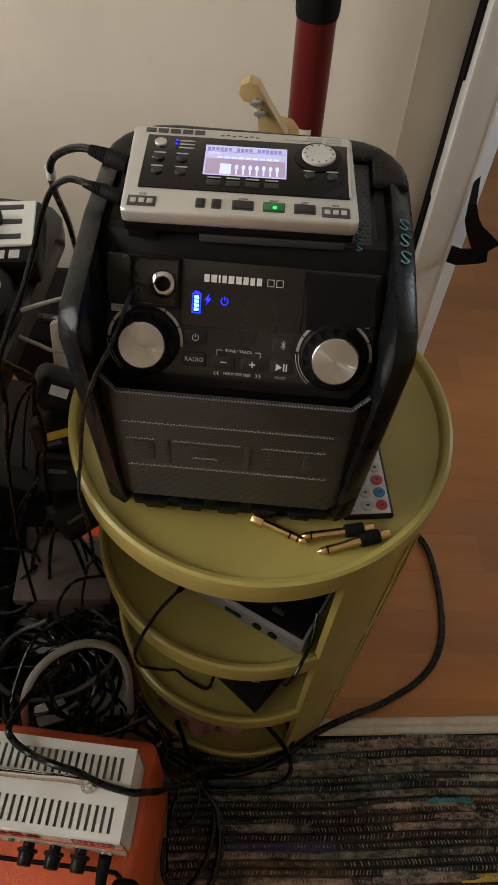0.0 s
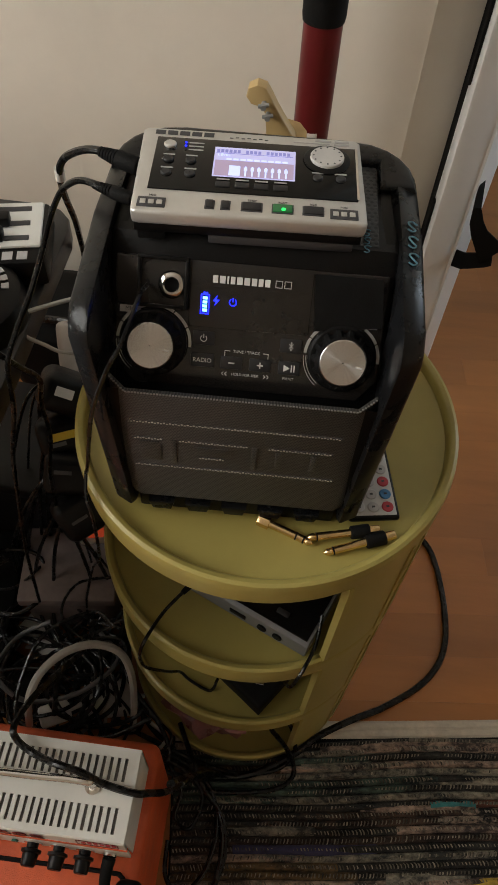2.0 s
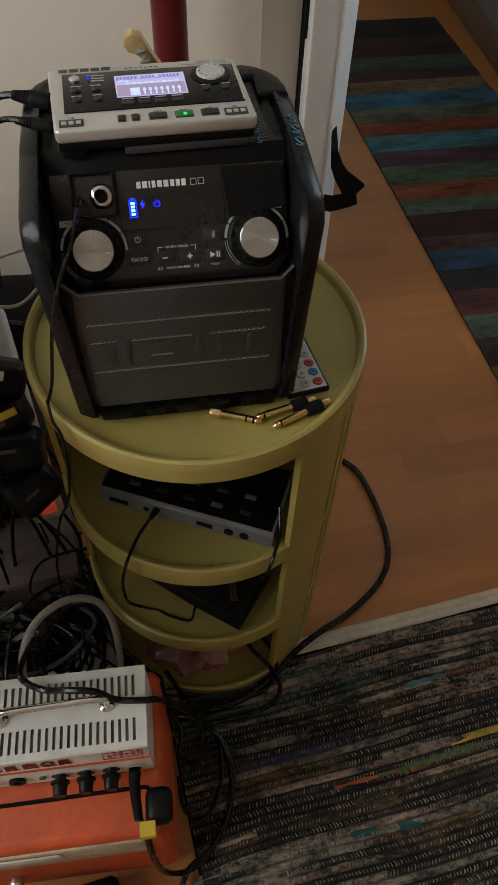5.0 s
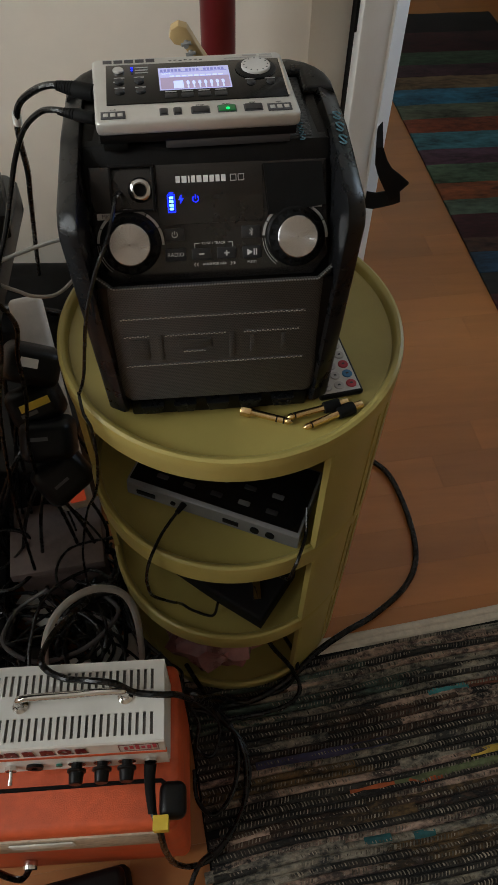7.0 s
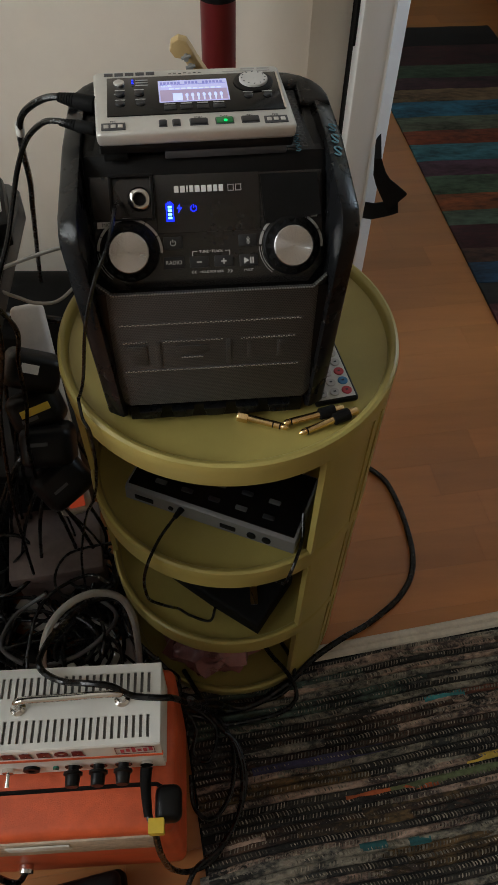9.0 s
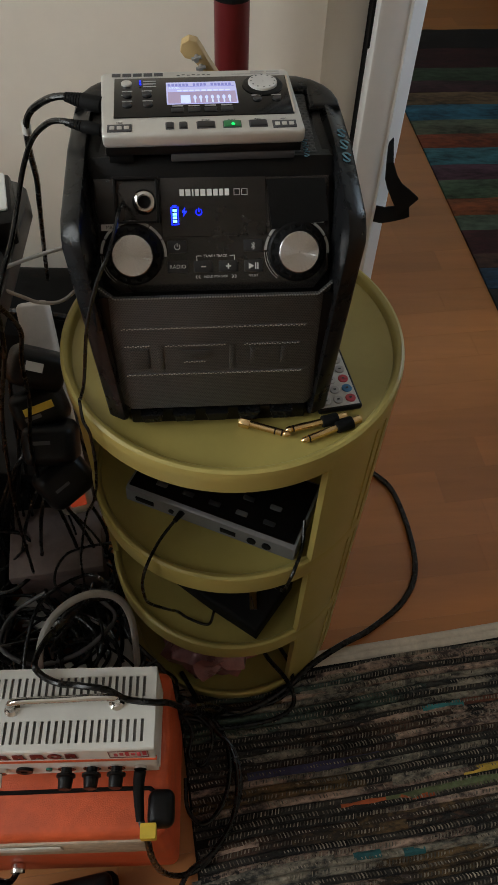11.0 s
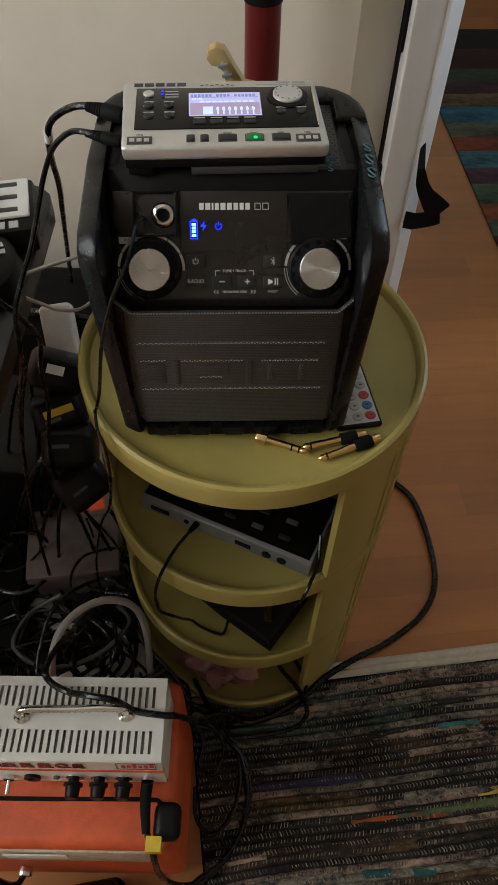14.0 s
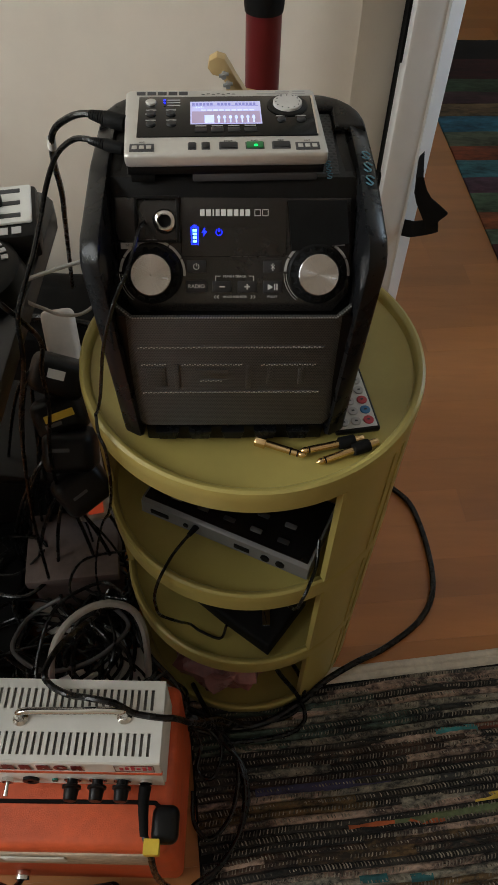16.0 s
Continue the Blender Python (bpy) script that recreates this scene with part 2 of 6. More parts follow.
def finish(bm, smooth=35):
    bmesh.ops.recalc_face_normals(bm, faces=bm.faces)
    for f in bm.faces:
        f.smooth = True
    lim = radians(smooth)
    for e in bm.edges:
        if len(e.link_faces) == 2 and e.calc_face_angle(0) > lim:
            e.smooth = False
    return bm


def part(name, bm, material, parent=None, label="", m=None):
    """One bmesh as ONE mesh object under its thing."""
    finish(bm)
    me = bpy.data.meshes.new(name)
    bm.to_mesh(me)
    bm.free()
    for x in (material if isinstance(material, (list, tuple)) else [material]):
        me.materials.append(x)
    ob = new(name, me)
    if parent:
        ob.parent = parent
    if m is not None:
        ob.matrix_basis = m
    return tagged(ob, label)


def thing(name, m, label, category, group="", kind=""):
    ob = new(name)
    ob.empty_display_size = 0.05
    ob.matrix_basis = m
    return tagged(ob, label, category, group, kind)


def BM():
    return bmesh.new()


def box(bm, x0, x1, y0, y1, z0, z1, bevel=0.0, seg=2, m=None):
    r = bmesh.ops.create_cube(bm, size=1.0)
    vs = r["verts"]
    for v in vs:
        v.co = Vector((x0 + (v.co.x + 0.5) * (x1 - x0), y0 + (v.co.y + 0.5) * (y1 - y0), z0 + (v.co.z + 0.5) * (z1 - z0)))
    if bevel:
        es = list({e for v in vs for e in v.link_edges})
        r2 = bmesh.ops.bevel(bm, geom=es, offset=bevel, segments=seg, affect="EDGES", profile=0.5)
        vs = list({v for f in r2["faces"] for v in f.verts} | {v for v in vs if v.is_valid})
    if m is not None:
        for v in vs:
            v.co = m @ v.co
    return vs


def cyl(bm, p0, p1, r0, r1=None, seg=24, bevel=0.0):
    """A round bar from p0 to p1."""
    p0, p1 = Vector(p0), Vector(p1)
    r1 = r0 if r1 is None else r1
    axis = p1 - p0
    q = axis.to_track_quat("Z", "Y").to_matrix().to_4x4()
    r = bmesh.ops.create_cone(bm, cap_ends=True, segments=seg, radius1=r0, radius2=r1, depth=axis.length)
    if bevel:
        es = [e for e in {e for v in r["verts"] for e in v.link_edges} if len(e.link_faces) == 2 and e.calc_face_angle(0) > 1.0]
        r2 = bmesh.ops.bevel(bm, geom=es, offset=bevel, segments=2, affect="EDGES", profile=0.5)
        vs = list({v for f in r2["faces"] for v in f.verts} | {v for v in r["verts"] if v.is_valid})
    else:
        vs = r["verts"]
    m = Matrix.Translation((p0 + p1) / 2) @ q
    for v in vs:
        v.co = m @ v.co
    return vs


def prism(bm, pts, axis, a, b, bevel=0.0, seg=2):
    """A closed outline of 2D points carried from a to b along x, y or z."""
    def at(p, w):
        return {"x": (w, p[0], p[1]), "y": (p[0], w, p[1]), "z": (p[0], p[1], w)}[axis]
    va = [bm.verts.new(at(p, a)) for p in pts]
    vb = [bm.verts.new(at(p, b)) for p in pts]
    n = len(pts)
    fs = [bm.faces.new(va), bm.faces.new(vb[::-1])]
    for i in range(n):
        fs.append(bm.faces.new((va[i], vb[i], vb[(i + 1) % n], va[(i + 1) % n])))
    if bevel:
        bmesh.ops.recalc_face_normals(bm, faces=fs)
        es = list({e for f in fs[:2] for e in f.edges})
        bmesh.ops.bevel(bm, geom=es, offset=bevel, segments=seg, affect="EDGES", profile=0.5)
    return bm


def lathe(bm, profile, a0=0.0, a1=360.0, seg=96):
    """A closed outline of (radius, z) turned about z from a0 to a1 degrees."""
    full = abs(a1 - a0) >= 359.9
    n = max(2, int(seg * abs(a1 - a0) / 360))
    rings = []
    for i in range(n if full else n + 1):
        a = radians(a0 + (a1 - a0) * i / n)
        rings.append([bm.verts.new((r * math.cos(a), r * math.sin(a), z)) for r, z in profile])
    k = len(profile)
    for i in range(n if full else n):
        A, B = rings[i], rings[(i + 1) % len(rings)]
        for j in range(k):
            bm.faces.new((A[j], A[(j + 1) % k], B[(j + 1) % k], B[j]))
    if not full:
        bm.faces.new(rings[0])
        bm.faces.new(rings[-1][::-1])
    bmesh.ops.remove_doubles(bm, verts=bm.verts, dist=1e-6)
    return bm


def spline(points, per=8):
    """A smooth line through the points."""
    P = [Vector(p) for p in points]
    P = [P[0] * 2 - P[1]] + P + [P[-1] * 2 - P[-2]]
    out = []
    for i in range(1, len(P) - 2):
        p0, p1, p2, p3 = P[i - 1:i + 3]
        for k in range(per):
            t = k / per
            out.append(0.5 * (2 * p1 + (p2 - p0) * t + (2 * p0 - 5 * p1 + 4 * p2 - p3) * t * t + (3 * p1 - p0 - 3 * p2 + p3) * t ** 3))
    out.append(P[-2])
    return out


def tube(bm, points, r, per=8, seg=8, smooth=True):
    line = spline(points, per) if smooth else [Vector(p) for p in points]
    up = Vector((0, 0, 1))
    prev = None
    first = None
    for i, p in enumerate(line):
        d = (line[min(i + 1, len(line) - 1)] - line[max(i - 1, 0)])
        if d.length < 1e-9:
            continue
        d.normalize()
        if prev is None:
            s = d.cross(up)
            if s.length < 0.1:
                s = d.cross(Vector((1, 0, 0)))
        else:
            s = side - d * side.dot(d)
        s.normalize()
        side = s
        n = s.cross(d)
        rad = r(i / (len(line) - 1)) if callable(r) else r
        ring = [bm.verts.new(p + (s * math.cos(2 * math.pi * j / seg) + n * math.sin(2 * math.pi * j / seg)) * rad) for j in range(seg)]
        if prev:
            for j in range(seg):
                bm.faces.new((prev[j], prev[(j + 1) % seg], ring[(j + 1) % seg], ring[j]))
        else:
            first = ring
        prev = ring
    bm.faces.new(first[::-1])
    bm.faces.new(prev)
    return bm


def cable(name, points, r, material, label, category="cable", group="", per=8):
    bm = tube(BM(), points, r, per)
    return tagged(part(name, bm, material), label, category, group)


def words(name, text, size, material, parent, m, label="", align="CENTER"):
    """Lettering as thin raised mesh."""
    cu = bpy.data.curves.new(name, "FONT")
    cu.body, cu.size, cu.align_x, cu.align_y, cu.extrude, cu.resolution_u = text, size, align, "CENTER", 0.00008, 3
    tmp = bpy.data.objects.new(name, cu)
    scene.collection.objects.link(tmp)
    bpy.context.view_layer.update()
    me = bpy.data.meshes.new_from_object(tmp.evaluated_get(bpy.context.evaluated_depsgraph_get()))
    bpy.data.objects.remove(tmp)
    me.name = name
    me.materials.clear()
    me.materials.append(material)
    ob = new(name, me)
    ob.parent, ob.matrix_basis = parent, m
    return tagged(ob, label)


def flat_bars(rects, t=0.00016):
    """Thin raised rectangles (x0, x1, y0, y1) on the plane z = 0."""
    bm = BM()
    for x0, x1, y0, y1 in rects:
        box(bm, x0, x1, y0, y1, 0.0, t)
    return bm


def arc_band(bm, r0, r1, a0, a1, z0, z1, seg=24):
    return lathe(bm, [(r0, z0), (r1, z0), (r1, z1), (r0, z1)], a0, a1, max(8, int(seg * 360 / abs(a1 - a0))))

# ---- the room ----
WALL_Y = 0.57


def solid(name, rects, material, label, kind="structure", bevel=0.0):
    bm = BM()
    for r in rects:
        box(bm, *r, bevel=bevel)
    return tagged(part(name, bm, material), label, name.split("_")[0], kind=kind)


floor = solid("floor", [(-2.6, 2.7, -2.7, 2.9, -0.06, -0.0035)], M["joint"], "orange brown wood-look laminate floor of narrow strips")
solid("wall_north", [(-2.5, 0.137, WALL_Y, WALL_Y + 0.1, 0, 2.5), (1.2, 2.5, WALL_Y, WALL_Y + 0.1, 0, 2.5), (0.137, 1.2, WALL_Y, WALL_Y + 0.1, 2.12, 2.5)], M["wall"], "cream painted plaster wall with a doorway")
solid("wall_south", [(-2.5, 2.5, -2.6, -2.5, 0, 2.5)], M["wall"], "cream painted plaster wall")
solid("wall_west", [(-1.8, -1.7, -2.5, -1.25, 0, 2.5), (-1.8, -1.7, 0.15, 2.7, 0, 2.5), (-1.8, -1.7, -1.25, 0.15, 0, 0.8), (-1.8, -1.7, -1.25, 0.15, 2.2, 2.5)], M["wall"], "cream painted plaster wall with a window opening")
solid("wall_east", [(2.5, 2.6, -2.5, 0.75, 0, 2.5), (2.5, 2.6, 1.75, 2.7, 0, 2.5), (2.5, 2.6, 0.75, 1.75, 0, 1.0), (2.5, 2.6, 0.75, 1.75, 2.2, 2.5)], M["wall"], "cream painted plaster wall with a hall window")
solid("wall_hall", [(-2.5, 2.5, 2.7, 2.8, 0, 2.5)], M["wall"], "cream painted wall at the end of the hall")
solid("ceiling", [(-2.5, 2.6, -2.6, 2.8, 2.5, 2.6)], M["ceiling"], "white painted ceiling")


def window(name, x, y0, y1, z0, z1, label):
    w = thing(name, pose(x, (y0 + y1) / 2, z0), label, "window", kind="structure")
    hw, h = (y1 - y0) / 2, z1 - z0
    bm = BM()
    for a in ((-hw, -hw + 0.05, 0, h), (hw - 0.05, hw, 0, h), (-hw + 0.05, hw - 0.05, 0, 0.05), (-hw + 0.05, hw - 0.05, h - 0.05, h), (-0.02, 0.02, 0.05, h - 0.05)):
        box(bm, -0.03, 0.03, a[0], a[1], a[2], a[3])
    part("window_frame", bm, M["white_gloss"], w, "white painted window frame")
    for s in (-1, 1):
        bm = BM()
        box(bm, -0.003, 0.003, min(s * 0.02, s * (hw - 0.05)), max(s * 0.02, s * (hw - 0.05)), 0.05, h - 0.05)
        p = part("pane", bm, M["glass"], w, "clear glass pane")
        p.visible_shadow = False


window("window_1", -1.75, -1.25, 0.15, 0.8, 2.2, "white framed two-pane window in the side wall")
window("window_2", 2.55, 0.75, 1.75, 1.0, 2.2, "white framed two-pane hall window")

# door post with its dark rebate, beside the doorway
post = thing("door_frame", pose(0.2005, WALL_Y - 0.014, 0), "white gloss painted door post with a dark gap beside it", "door frame", kind="structure")
bm = BM()
prism(bm, [(-0.002, -0.028), (0.0, -0.031), (0.004, -0.031), (0.046, -0.006), (0.050, -0.0065), (0.054, -0.001), (0.070, 0.0125), (0.075, 0.023), (0.075, 0.13), (0.0035, 0.13), (0.0035, 0.003), (-0.002, 0.0025)], "z", 0, 2.05)
part("post", bm, M["white_gloss"], post)
bm = BM()
box(bm, -0.0025, 0.003, 0.004, 0.125, 0, 2.05)
part("gap", bm, M["black_dull"], post, "dark gap between wall and post")
for z0, z1 in ((0.33, 0.43), (0.60, 0.80)):
    bm = BM()
    box(bm, -0.0060, -0.0022, -0.012, -0.002, z0, z1, bevel=0.001)
    part("seal", bm, M["black_dull"], post, "black rubber seal piece")
# wall strip whose shade is put in by angling it away from the window
bm = BM()
prism(bm, [(0.137, WALL_Y - 0.002), (0.1965, WALL_Y + 0.014), (0.1965, WALL_Y + 0.1), (0.137, WALL_Y + 0.1)], "z", 0, 2.12, bevel=0.001)
tagged(part("trim_door", bm, M["wall"]), "cream painted strip beside the door post, angled to stay darker", "trim", kind="structure")
solid("baseboard", [(-2.4, 0.135, WALL_Y - 0.014, WALL_Y, 0, 0.07)], M["white_gloss"], "white painted baseboard", bevel=0.003)

# hall: grey low cabinet on a brown plinth
hc = thing("hall_cabinet", pose(1.055, 1.55, 0), "grey painted low hall cabinet on a brown wooden plinth", "cabinet")
bm = BM()
box(bm, 0.0, 0.4, -0.75, 0.95, 0.075, 0.85, bevel=0.006)
part("body", bm, M["grey_wall"], hc)
bm = BM()
box(bm, -0.012, 0.4, -0.75, 0.95, 0, 0.075, bevel=0.003)
part("plinth", bm, M["dark_wood"], hc, "brown wooden plinth")

# hall rug: bright cross stripes
HALL_RUG = [((0.012, 0.011, 0.012), 0.135), ((0.050, 0.012, 0.014), 0.130), ((0.05, 0.09, 0.05), 0.08), ((0.07, 0.03, 0.04), 0.07), ((0.22, 0.14, 0.07), 0.07), ((0.04, 0.16, 0.26), 0.085), ((0.13, 0.15, 0.10), 0.075),
            ((0.26, 0.06, 0.025), 0.07), ((0.07, 0.22, 0.27), 0.08), ((0.11, 0.05, 0.08), 0.07), ((0.09, 0.15, 0.09), 0.08), ((0.32, 0.09, 0.03), 0.07), ((0.10, 0.15, 0.11), 0.06), ((0.06, 0.015, 0.02), 0.09),
            ((0.10, 0.05, 0.035), 0.05), ((0.03, 0.08, 0.16), 0.07), ((0.02, 0.02, 0.02), 0.07), ((0.12, 0.03, 0.03), 0.08), ((0.09, 0.12, 0.08), 0.07), ((0.05, 0.03, 0.03), 0.08), ((0.2, 0.1, 0.05), 0.08)]
rug2 = thing("hall_rug", pose(0.0, 0.0, 0.0), "woven hall rug with red, blue, green and black cross stripes", "rug")
y = 2.03
for i, (c, w) in enumerate(HALL_RUG):
    y1 = y - w
    bm = BM()
    n = 14
    slant = 0.02
    top = []
    for k in range(n + 1):
        f = k / n
        row = []
        for j in range(5):
            g = j / 4
            yy = y + (y1 - y) * g
            x = 0.648 - 0.079 * yy + (0.452 + 0.009 * yy) * f
            row.append(bm.verts.new((x, yy + slant * (f - 0.5) + 0.004 * noise.noise((x * 9, i * 3.1, 0)), 0.004 + 0.003 * math.sin(math.pi * g) + 0.0015 * noise.noise((x * 30, yy * 30, 1)))))
        top.append(row)
    for k in range(n):
        for j in range(4):
            bm.faces.new((top[k][j], top[k + 1][j], top[k + 1][j + 1], top[k][j + 1]))
    r = bmesh.ops.extrude_face_region(bm, geom=list(bm.faces))
    for v in r["geom"]:
        if isinstance(v, bmesh.types.BMVert):
            v.co.z = -0.001
    part("stripe", bm, mat("hall_rug_stripe", tuple(k * 0.8 for k in c), 0.9, vary=0.42, scale=34, stretch=(1, 3, 1), bump=0.4, bump_scale=400), rug2)
    y = y1

# ---- the round storage stand ----
R = 0.1600
stand = thing("storage_stand", pose(0, 0.0045, 0), "round olive-yellow plastic three-tier storage stand with open fronts", "storage stand")
A0, A1 = -60.8, -172.0 + 360.0   # the wall runs round the back; the front between is open
LEVELS = [(0.0, 0.022), (0.172, 0.204), (0.361, 0.394), (0.5555, 0.585)]
for k in range(3):
    z0, z1 = LEVELS[k][1], LEVELS[k + 1][0]
    bm = BM()
    lathe(bm, [(R - 0.0065, z0 - 0.004), (R - 0.0002, z0 - 0.004), (R - 0.0002, z1 + 0.004), (R - 0.0065, z1 + 0.004)], A0 + 1.2, A1, 160)
    part("wall", bm, M["olive"], stand)
    # raised frame strips at the opening's edges
    bm = BM()
    lathe(bm, [(R - 0.0065, z0 - 0.002), (R + 0.0004, z0 - 0.002), (R + 0.0016, z0 + 0.004), (R + 0.0016, z1 - 0.004), (R + 0.0004, z1 + 0.002), (R - 0.0065, z1 + 0.002)], A0, A0 + 1.5, 300)
    part("opening_edge", bm, M["olive"], stand)
    # upright ribs where the wall thickens beside the doorways
    for a in (-38.5, -33.0):
        bm = BM()
        lathe(bm, [(R - 0.003, z0 - 0.006), (R + 0.0012, z0 - 0.006), (R + 0.0012, z1 + 0.006), (R - 0.003, z1 + 0.006)], a, a + 1.0, 360)
        part("rib", bm, M["olive"], stand)
    # the sliding door, pushed back behind the wall
    bm = BM()
    lathe(bm, [(R - 0.0125, z0), (R - 0.0095, z0), (R - 0.0095, z1), (R - 0.0125, z1)], A0 + 5, A0 + 120, 140)
    part("sliding_door", bm, M["olive"], stand, "sliding door pushed back inside")
for k in range(4):
    z0, z1 = LEVELS[k]
    bm = BM()
    lip = 0.0105
    prof = [(0.0005, z1 - lip - 0.004), (R - 0.013, z1 - lip - 0.004), (R - 0.013, z0 + 0.001), (R - 0.002, z0), (R + 0.0001, z0 + 0.002), (R + 0.0004, (z0 + z1) / 2), (R + 0.0006, z1 - 0.006), (R - 0.0003, z1 - 0.0014), (R - 0.003, z1),
            (R - 0.0062, z1 - 0.0008), (R - 0.0082, z1 - 0.003), (R - 0.0095, z1 - lip + 0.001), (R - 0.0125, z1 - lip), (0.0005, z1 - lip)]
    lathe(bm, prof, 0, 360, 144)
    part("tray" if k == 3 else "shelf", bm, M["olive"], stand)
TRAY = 0.585 - 0.0105

# ---- the portable loudspeaker ----
SP = pose(-0.0175, -0.002, TRAY, 0, 0, 2.0)
spk = thing("portable_speaker", SP, "black portable loudspeaker with silver knobs on the olive tray", "loudspeaker")
HW = 0.0855
TOPZ = 0.2035
# body as a side outline carried across
bm = BM()
side = [(-0.080, 0.012), (-0.0915, 0.022), (-0.0922, 0.1430), (-0.0815, 0.1290), (-0.0280, 0.2000), (-0.022, 0.2060), (0.070, TOPZ), (0.086, 0.19), (0.088, 0.02), (0.08, 0.012)]
prism(bm, side, "x", -HW, HW, bevel=0.003)
part("body", bm, M["black"], spk)
# roll-bar side frames
for s in (-1, 1):
    bm = BM()
    outer = [(-0.088, 0.004), (-0.0985, 0.016), (-0.0995, 0.190), (-0.0955, 0.198), (-0.086, 0.2045), (-0.010, 0.2125), (0.050, 0.2105), (0.076, 0.202), (0.093, 0.178), (0.093, 0.012), (0.085, 0.004)]
    prism(bm, outer, "x", s * 0.0852, s * 0.0995, bevel=0.0024, seg=2)
    for v in bm.verts:
        out = min(max((abs(v.co.x) - 0.0852) / 0.0143, 0.0), 1.0)
        if v.co.y < -0.06:
            v.co.y += 0.0080 * out - 0.0015
        if v.co.z > 0.18:
            v.co.z -= 0.0050 * out
        if v.co.z < 0.17:
            v.co.x -= s * 0.009 * (0.17 - v.co.z) / 0.17
        if v.co.y > 0.045:
            v.co.x -= s * 9.0 * (v.co.y - 0.045) ** 2
    part("side_frame", bm, M["frame"], spk, "black side frame with rounded corners")
for s in (-1, 1):
    bm = BM()
    box(bm, min(s * 0.0752, s * 0.0866), max(s * 0.0752, s * 0.0866), -0.022, 0.070, 0.198, 0.2058, bevel=0.0025)
    part("top_rail", bm, M["black"], spk, "raised black rail beside the top plate")
# shoulder round the back of the top, with broad rounded corners
bm = BM()
arc = [(0.0975, 0.036), (0.0975, 0.048), (0.0950, 0.059), (0.0895, 0.069), (0.0810, 0.0775), (0.0700, 0.083), (0.0550, 0.0855)]
prism(bm, [(-x, y) for x, y in arc] + [(x, y) for x, y in arc[::-1]] + [(0.0745, 0.036), (0.0745, 0.064), (-0.0745, 0.064), (-0.0745, 0.036)], "z", 0.184, 0.2108, bevel=0.0040, seg=3)
part("back_bar", bm, M["frame"], spk, "black rounded shoulder along the back of the top")
# perforated front grille with bevelled flanks
bm = BM()
GX, GY, G0, G1 = 0.0712, -0.0955, 0.0262, 0.1445
FX, FB = 0.0822, 0.0868
ring = [(-GX, G0), (GX, G0), (FB, G0 + 0.008), (FX, G1 + 0.0035), (GX, G1), (-GX, G1), (-FX, G1 + 0.0035), (-FB, G0 + 0.008)]
front = {}
for i, (x, z) in enumerate(ring):
    yy = GY if abs(x) < 0.08 else GY + 0.0085
    front[i] = (bm.verts.new((x, yy, z)), bm.verts.new((x, -0.0925 if abs(x) < 0.08 else -0.084, z)))
bm.faces.new([front[i][0] for i in (0, 1, 4, 5)])
bm.faces.new([front[i][0] for i in (1, 2, 3, 4)])
bm.faces.new([front[i][0] for i in (5, 6, 7, 0)])
for i in range(8):
    j = (i + 1) % 8
    bm.faces.new((front[i][0], front[j][0], front[j][1], front[i][1]))
grille = part("grille", bm, M["grille"], spk, "grey perforated metal grille")
# pressed creases of the grille: folds, glints of hole edges built as bright dashes
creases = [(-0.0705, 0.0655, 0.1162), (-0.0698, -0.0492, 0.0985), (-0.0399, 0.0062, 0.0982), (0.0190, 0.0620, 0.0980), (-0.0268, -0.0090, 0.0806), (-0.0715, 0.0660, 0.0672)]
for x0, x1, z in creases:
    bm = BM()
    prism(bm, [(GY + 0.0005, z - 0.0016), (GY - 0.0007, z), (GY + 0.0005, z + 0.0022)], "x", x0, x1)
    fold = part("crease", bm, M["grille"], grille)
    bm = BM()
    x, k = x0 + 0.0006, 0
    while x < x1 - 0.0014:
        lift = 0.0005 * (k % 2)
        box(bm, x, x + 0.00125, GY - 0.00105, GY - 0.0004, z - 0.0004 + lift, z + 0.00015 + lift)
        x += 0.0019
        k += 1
    part("hole_edge", bm, M["silver"], fold, "bright dashes built in as glints of the cut holes")
# cut upper rim, corners folded back; its glints are put in as bright dashes
bm = BM()
rim = [Vector((-FX, GY + 0.0085, G1 + 0.0035)), Vector((-GX, GY, G1)), Vector((GX, GY, G1)), Vector((FX, GY + 0.0085, G1 + 0.0035))]
for p, r_ in zip(rim, rim[1:]):
    n = int((r_ - p).length / 0.0019)
    for k in range(n):
        c = p.lerp(r_, (k + 0.5) / n)
        box(bm, c.x - 0.0006, c.x + 0.0006, c.y - 0.0005, c.y + 0.0004, c.z - 0.0004, c.z + 0.0003)
part("rim_edge", bm, M["device"], grille, "bright dashes built in as glints of the cut grille rim")
# embossed maker's mark as plain raised shapes
for x0, x1, z0, z1 in ((-0.0455, -0.0415, 0.0720, 0.0985), (0.0085, 0.0125, 0.0720, 0.0975), (-0.0300, -0.0050, 0.0840, 0.0930), (0.0245, 0.0285, 0.0760, 0.0940), (0.0480, 0.0520, 0.0760, 0.0940), (-0.0665, -0.0520, 0.0740, 0.0950)):
    bm = BM()
    box(bm, x0, x1, GY - 0.0007, GY + 0.0004, z0, z1, bevel=0.0004)
    part("embossed_shape", bm, M["grille"], grille)
# rubber foot strip under the grille
bm = BM()
box(bm, -0.074, 0.074, -0.0900, 0.08, 0.0, 0.0175, bevel=0.002)
part("base_strip", bm, M["black"], spk)
for i in range(5):
    bm = BM()
    x = -0.056 + i * 0.0272
    prism(bm, [(x - 0.0095, 0.0175), (x - 0.007, 0.008), (x + 0.007, 0.008), (x + 0.0095, 0.0175)], "y", -0.0965, -0.080, bevel=0.001)
    part("foot", bm, M["frame"], spk, "black rubber foot")
